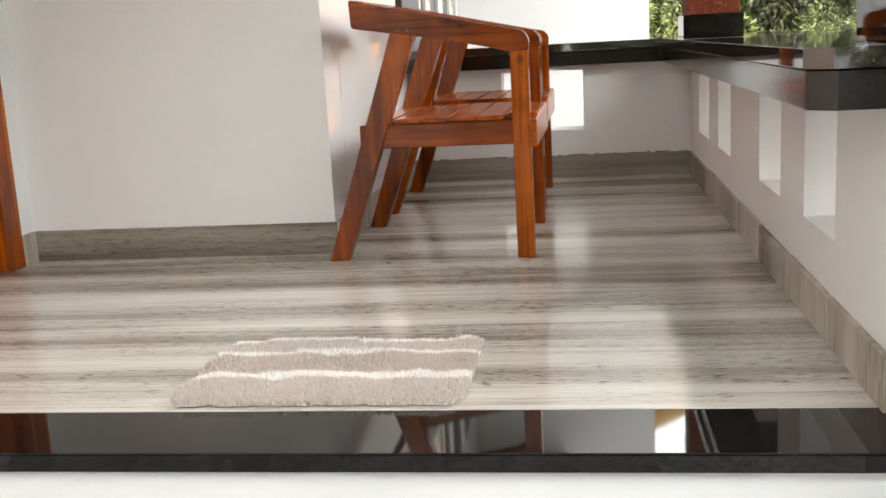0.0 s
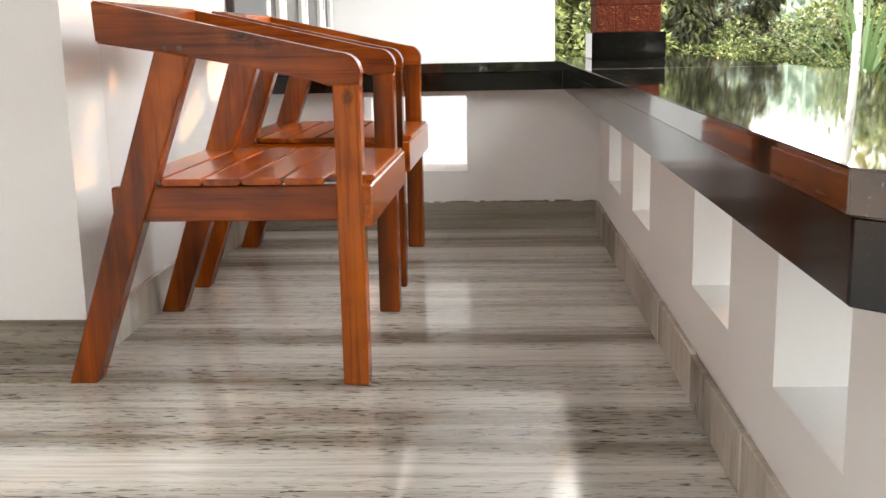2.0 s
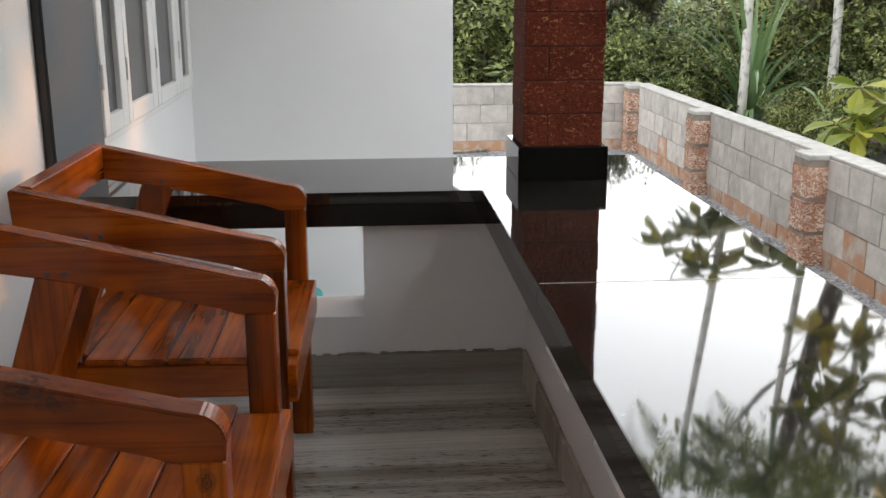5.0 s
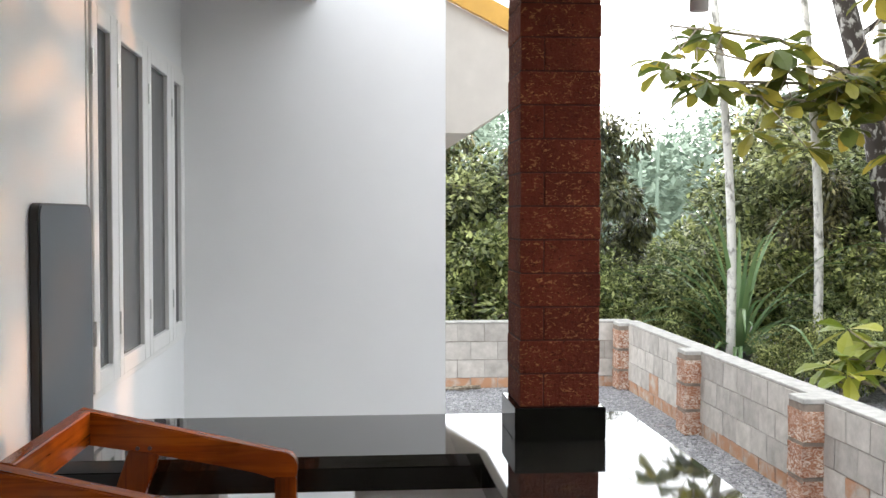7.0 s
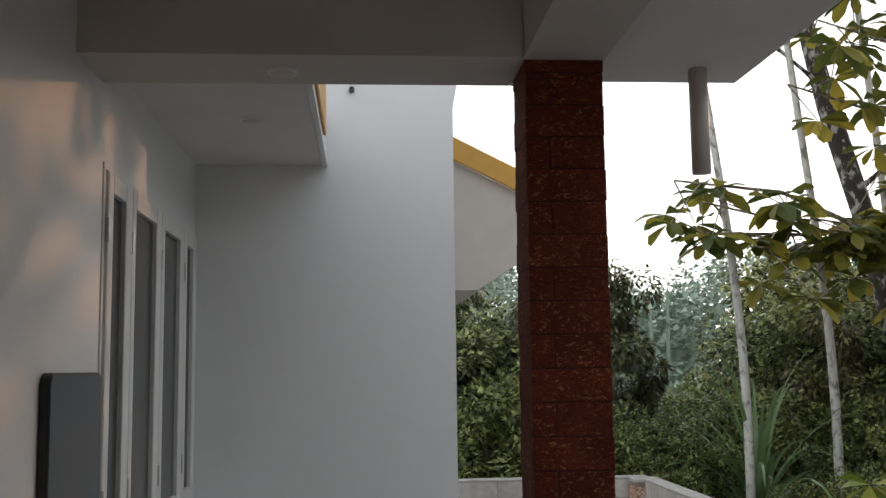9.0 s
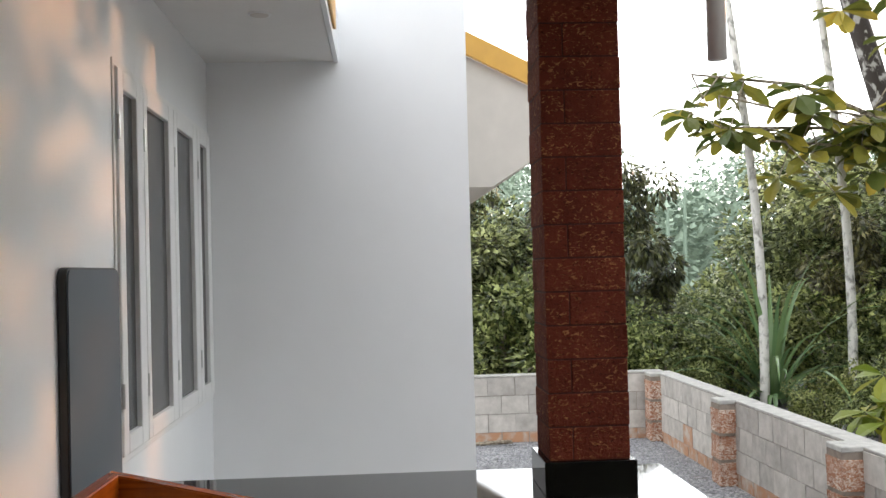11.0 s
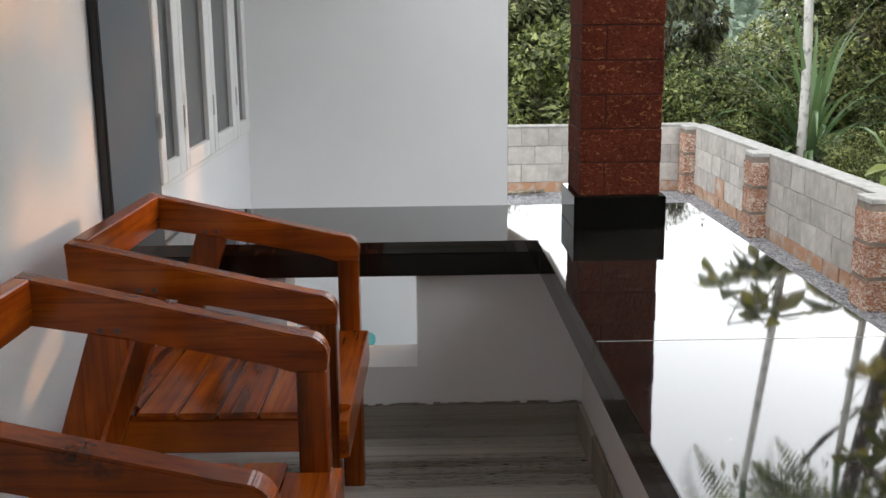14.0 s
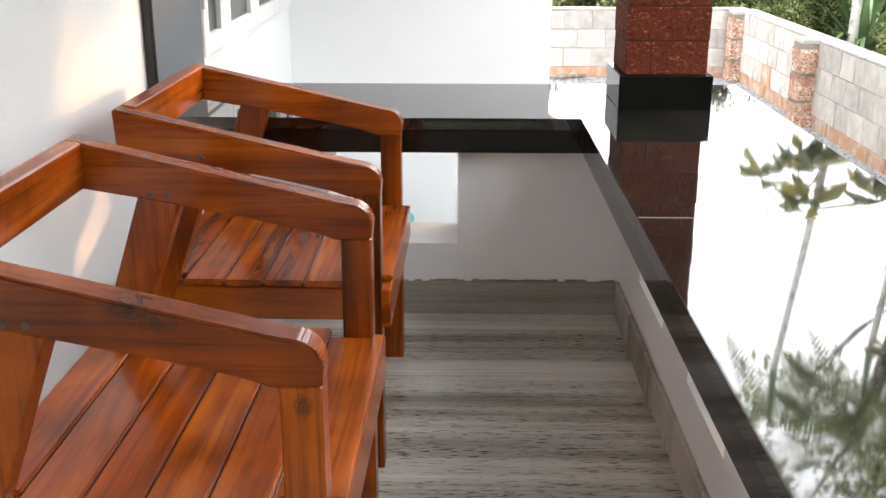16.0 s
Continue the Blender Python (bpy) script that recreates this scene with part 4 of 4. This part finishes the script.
def strap_plant(at):
    """A rosette of long arching blades."""
    ob = thing("screw_pine", "spiky green screw pine with long arching blades", "plant", at)
    rnd = random.Random(31)
    part("stem", tube([(0, 0, 0), (0, 0, 0.18)], [0.07, 0.05], 8), BARK_TWIG, ob)
    for k in range(58):
        a, lift, length = rnd.uniform(0, 6.283), rnd.uniform(0.35, 1.45), rnd.uniform(0.8, 1.75)
        out = Vector((math.cos(a), math.sin(a), 0))
        side = Vector((-math.sin(a), math.cos(a), 0))
        verts, faces, n = [], [], 8
        for j in range(n + 1):
            s = j / n
            bend = lift - 1.5 * s * s * (1.5 - lift * 0.75)
            p = (Vector((0, 0, 0.15)) if j == 0 else p) + (out * math.cos(bend) + Vector((0, 0, 1)) * math.sin(bend)) * (length / n)
            w = 0.033 * (1 - s) ** 0.6 + 0.002
            verts += [tuple(p - side * w + Vector((0, 0, 0.008))), tuple(p), tuple(p + side * w + Vector((0, 0, 0.008)))]
            if j:
                i = 3 * j
                faces += [(i - 3, i - 2, i + 1, i), (i - 2, i - 1, i + 2, i + 1)]
        me = bpy.data.meshes.new("blade")
        me.from_pydata(verts, [], faces)
        me.materials.append(LEAF_STRAP)
        new("blade", me).parent = ob
    return ob


strap_plant((4.58, 13.95, GROUND)).scale = (1.15, 1.15, 1.2)


def palm(at, lean, height, radius, group="slender palms behind the compound wall"):
    ob = thing("areca_palm", "slender areca palm with a pale ringed trunk", "palm", at, group)
    pts = [(lean[0] * s * s + 0.04 * math.sin(5 * s), lean[1] * s * s, height * s) for s in (k / 12 for k in range(13))]
    part("trunk", tube(pts, [radius * (1.15 - 0.35 * k / 12) for k in range(13)], 10), BARK_PALE, ob, smooth=True)
    rnd, top = random.Random(int(at[0] * 100)), Vector(pts[-1])
    part("crownshaft", tube([tuple(top), tuple(top + Vector((0, 0, 0.7)))], [radius * 0.95, radius * 0.6], 8), LEAF_STRAP, ob)
    for k in range(8):
        a, out_len = k * 2.4, rnd.uniform(1.3, 1.8)
        out = Vector((math.cos(a), math.sin(a), 0))
        lift, verts, faces, p = rnd.uniform(0.5, 1.2), [], [], top + Vector((0, 0, 0.65))
        for j in range(22):
            s = j / 21
            bend = lift - 1.9 * s
            way = out * math.cos(bend) + Vector((0, 0, 1)) * math.sin(bend)
            p = p + way * (out_len / 22)
            if j > 2:
                for sgn in (-1, 1):
                    side = Vector((-math.sin(a), math.cos(a), 0)) * sgn
                    leaf_quad(verts, faces, p, (side + way * 0.5 + Vector((0, 0, -0.45))).normalized(), Vector((0, 0, 1)), 0.50 * math.sin(math.pi * min(1, 0.25 + s * 0.7)), 0.05)
        me = bpy.data.meshes.new("frond")
        me.from_pydata(verts, [], faces)
        me.materials.append(LEAF_FROND)
        new("frond", me).parent = ob
    return ob


palm((4.36, 13.65, GROUND), (-0.40, 0.0), 6.1, 0.050)
palm((5.40, 13.65, GROUND), (-0.26, 0.1), 5.9, 0.050)
palm((7.15, 15.4, GROUND), (-0.25, 0.2), 8.2, 0.055)
palm((9.0, 15.6, GROUND), (-0.6, 0.1), 9.2, 0.06)
mossy = thing("lichen_tree", "dark tree trunk blotched with pale lichen", "tree", (7.25, 15.0, GROUND))
part("trunk", tube([(0, 0, 0), (-0.18, 0, 1.6), (-0.55, 0.1, 3.6), (-1.0, 0.2, 5.4), (-1.5, 0.3, 8.0)], [0.20, 0.17, 0.15, 0.14, 0.09], 10), BARK_LICHEN, mossy, smooth=True)
for k, (z, x, dx, dz) in enumerate(((4.2, -0.68, 1.3, 1.3), (5.6, -1.02, -1.4, 1.6), (6.6, -1.2, 1.6, 1.5), (7.6, -1.4, -0.8, 1.8))):
    part("limb", tube([(x, 0.15, z), (x + dx * 0.5, 0.2, z + dz * 0.4), (x + dx, 0.3, z + dz)], [0.06, 0.04, 0.015], 6), BARK_LICHEN, mossy)
me, _ = crown_mesh("crown", LEAF_BUSH, 41, (2.6, 2.0, 2.6), 26, 3500, 0.16, 0.07)
crown = new("crown", me)
crown.parent, crown.location = mossy, (-1.3, 0.3, 7.0)


def broad_leaf(verts, faces, at, way, up, length, width):
    """A broad blunt leaf in six faces."""
    side = way.cross(up).normalized() * width / 2
    i = len(verts)
    for s, w, d in ((0, 0.06, 0), (0.3, 0.55, -0.02), (0.65, 1.0, -0.08), (0.92, 0.6, -0.2)):
        rib = at + way * length * s + up * d * length
        verts += [tuple(rib - side * w + up * 0.12 * width * w), tuple(rib), tuple(rib + side * w + up * 0.12 * width * w)]
    verts.append(tuple(at + way * length + up * -0.25 * length))
    for j in (0, 3, 6):
        faces += [(i + j, i + j + 1, i + j + 4, i + j + 3), (i + j + 1, i + j + 2, i + j + 5, i + j + 4)]
    faces += [(i + 9, i + 10, i + 12), (i + 10, i + 11, i + 12)]


def whorl(verts, faces, rnd, at, count, size):
    """Leaves set round the end of a twig."""
    for k in range(count):
        a = k * 2.4 + rnd.uniform(-0.3, 0.3)
        way = Vector((math.cos(a), math.sin(a), rnd.uniform(-0.75, 0.45))).normalized()
        up = (Vector((0, 0, 1)) + rand_way(rnd) * 0.5).normalized()
        s = rnd.uniform(0.7, 1.15) * size
        broad_leaf(verts, faces, at + way * 0.02, way, up, s, s * 0.5)


def broadleaf_tree(at, boughs, label, leaf_size, young=(), tall=1.0):
    """A tree whose boughs end in whorls of broad leaves; boughs: (tip, twigs)."""
    ob = thing("broadleaf_tree", label, "tree", at)
    rnd = random.Random(int(at[1] * 10))
    part("trunk", tube([(0, 0, 0), (0.05 * tall, 0.03 * tall, 2.5 * tall), (-0.02 * tall, 0.1 * tall, 5.2 * tall), (0.1 * tall, 0.1 * tall, 9.0 * tall)], [0.16 * tall, 0.14 * tall, 0.12 * tall, 0.05 * tall], 9), BARK_LICHEN, ob, smooth=True)
    for group, mat in ((boughs, LEAF_BIG), (young, LEAF_YOUNG)):
        for (sx, sy, sz), (tx, ty, tz), twigs in group:
            s, t = Vector((sx, sy, sz)), Vector((tx, ty, tz))
            mid = (s + t) / 2 + Vector((0, 0, 0.55 * leaf_size))
            bough = part("bough", tube([tuple(s), tuple(mid), tuple(t)], [0.1 * leaf_size, 0.06 * leaf_size, 0.028 * leaf_size], 6), BARK_TWIG, ob)
            verts, faces = [], []
            for k in range(twigs):
                q = 0.40 + 0.60 * (k + 1) / twigs
                base = s.lerp(mid, q * 2) if q < 0.5 else mid.lerp(t, q * 2 - 1)
                tip = base + Vector((rnd.uniform(-0.5, 0.5), rnd.uniform(-0.4, 0.4), rnd.uniform(-0.6, 0.5))) * (leaf_size / 0.36)
                part("twig", tube([tuple(base), tuple(tip)], [0.010, 0.006], 5), BARK_TWIG, bough)
                whorl(verts, faces, rnd, tip, rnd.randint(7, 10), leaf_size * (1.25 if mat is LEAF_YOUNG else 1.0))
            me = bpy.data.meshes.new("leaves")
            me.from_pydata(verts, [], faces)
            me.materials.append(mat)
            new("leaves", me).parent = bough
    return ob


broadleaf_tree((8.35, 13.8, GROUND), [
    ((0.0, 0.19, 2.45), (-4.55, -0.56, 3.76), 8),
    ((-0.75, 0.0, 2.63), (-4.04, -0.66, 3.24), 10),
    ((0.0, 0.19, 2.82), (-3.29, -0.56, 3.57), 9),
    ((0.0, 0.19, 3.2), (-2.35, -0.38, 4.14), 8),
    ((0.0, 0.19, 3.95), (-3.48, -0.56, 5.12), 8),
    ((0.0, 0.19, 4.89), (-2.91, -0.19, 6.02), 7),
    ((0.0, 0.19, 5.45), (-1.69, -0.94, 6.77), 6),
    ((0.19, 0.19, 6.96), (1.69, 1.13, 8.46), 6),
    ((0.0, 0.0, 3.95), (2.26, -1.13, 5.27), 6),
    ((0.0, 0.0, 2.82), (0.94, -1.88, 3.95), 6),
    ((0.0, 0.0, 3.57), (1.69, 1.13, 4.33), 6),
    ((-2.2, -0.1, 3.4), (-4.85, -0.56, 4.0), 5), ((-2.0, -0.1, 3.0), (-4.55, -0.6, 3.4), 5)],
    "broad-leaved teak tree with large olive-green leaves", 0.38)
broadleaf_tree((4.05, 9.15, GROUND), [], "teak sapling with yellow-green young leaves by the wall", 0.20,
               [((0, 0, 0.45), (-0.60, -0.1, 0.72), 3), ((0, 0, 0.6), (-0.30, -0.1, 0.86), 3)], 0.13)

# out-of-view tree, added only to break the sun into dapples
tips = [(1.4 * math.cos(a), 1.4 * math.sin(a), 3.95 + 0.24 * j) for j, a in enumerate(2.4 * q for q in range(13))]
broadleaf_tree((6.9, 10.9, GROUND), [((0, 0, t[2] - 0.7), (t[0] * (1 - 0.03 * j), t[1], t[2]), 8) for j, t in enumerate(tips)],
               "unseen teak tree added to dapple the sunlight", 0.30)

# far wooded hill
rnd = random.Random(77)
verts, faces = [], []
for k in range(2600):
    a = rnd.uniform(-30, 75)
    d = rnd.uniform(60, 110)
    x, y = d * math.sin(radians(a)), d * math.cos(radians(a))
    top = (d - 50) * 0.10 + 4.4 + 1.6 * math.sin(a * 0.35) + rnd.uniform(-3.0, 0.8)
    c = Vector((x, y, top))
    for j in range(34):
        w = rand_way(rnd, 1.0)
        leaf_quad(verts, faces, c + w * rnd.uniform(0.3, 1.3), (w + rand_way(rnd)).normalized(), Vector((0, 0, 1)), rnd.uniform(0.25, 0.6), rnd.uniform(0.2, 0.4))
for k in range(2400):
    a = rnd.uniform(-30, 75)
    d = rnd.uniform(58, 62)
    x, y = d * math.sin(radians(a)), d * math.cos(radians(a))
    c = Vector((x, y, rnd.uniform(-0.6, 4.0)))
    for j in range(22):
        w = rand_way(rnd, 1.0)
        leaf_quad(verts, faces, c + w * rnd.uniform(0.3, 1.5), (w + rand_way(rnd)).normalized(), Vector((0, 0, 1)), rnd.uniform(0.4, 0.9), rnd.uniform(0.3, 0.6))
me = bpy.data.meshes.new("far_woods")
me.from_pydata(verts, [], faces)
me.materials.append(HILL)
tagged(new("far_woods", me), "wooded hillside in the distance, haze painted in as pale green", "woods", kind="stuff")
for k, (a, d, h) in enumerate(((12.5, 57, 5.2), (13.4, 57.5, 6.0), (14.2, 56, 5.6), (16.0, 57, 5.8), (15.1, 56, 4.8))):
    p = thing("far_tree", "slender far tree trunk, haze painted in as pale green", "tree", (d * math.sin(radians(a)), d * math.cos(radians(a)), GROUND), "slender far trees")
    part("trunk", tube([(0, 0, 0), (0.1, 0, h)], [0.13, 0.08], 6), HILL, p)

# ---- floor slabs ----
slab_me = {}
ys = [1.828, 2.42, 3.04, 3.66, 4.28, 4.664, FAR - 0.001]
xs = [-4.0, -1.95, RIGHT - 0.001]
for y0, y1 in zip(ys, ys[1:]):
    for x0, x1 in zip(xs, xs[1:]):
        key = (round(x1 - x0, 3), round(y1 - y0, 3))
        if key not in slab_me:
            bm = box(0.0004, x1 - x0 - 0.0004, 0.0004, y1 - y0 - 0.0004, -0.019, 0.0)
            me = bpy.data.meshes.new("marble_slab")
            bm.to_mesh(me)
            bm.free()
            me.materials.append(MARBLE)
            slab_me[key] = me
        piece("marble_slab", slab_me[key], floor, (x0, y0, 0))
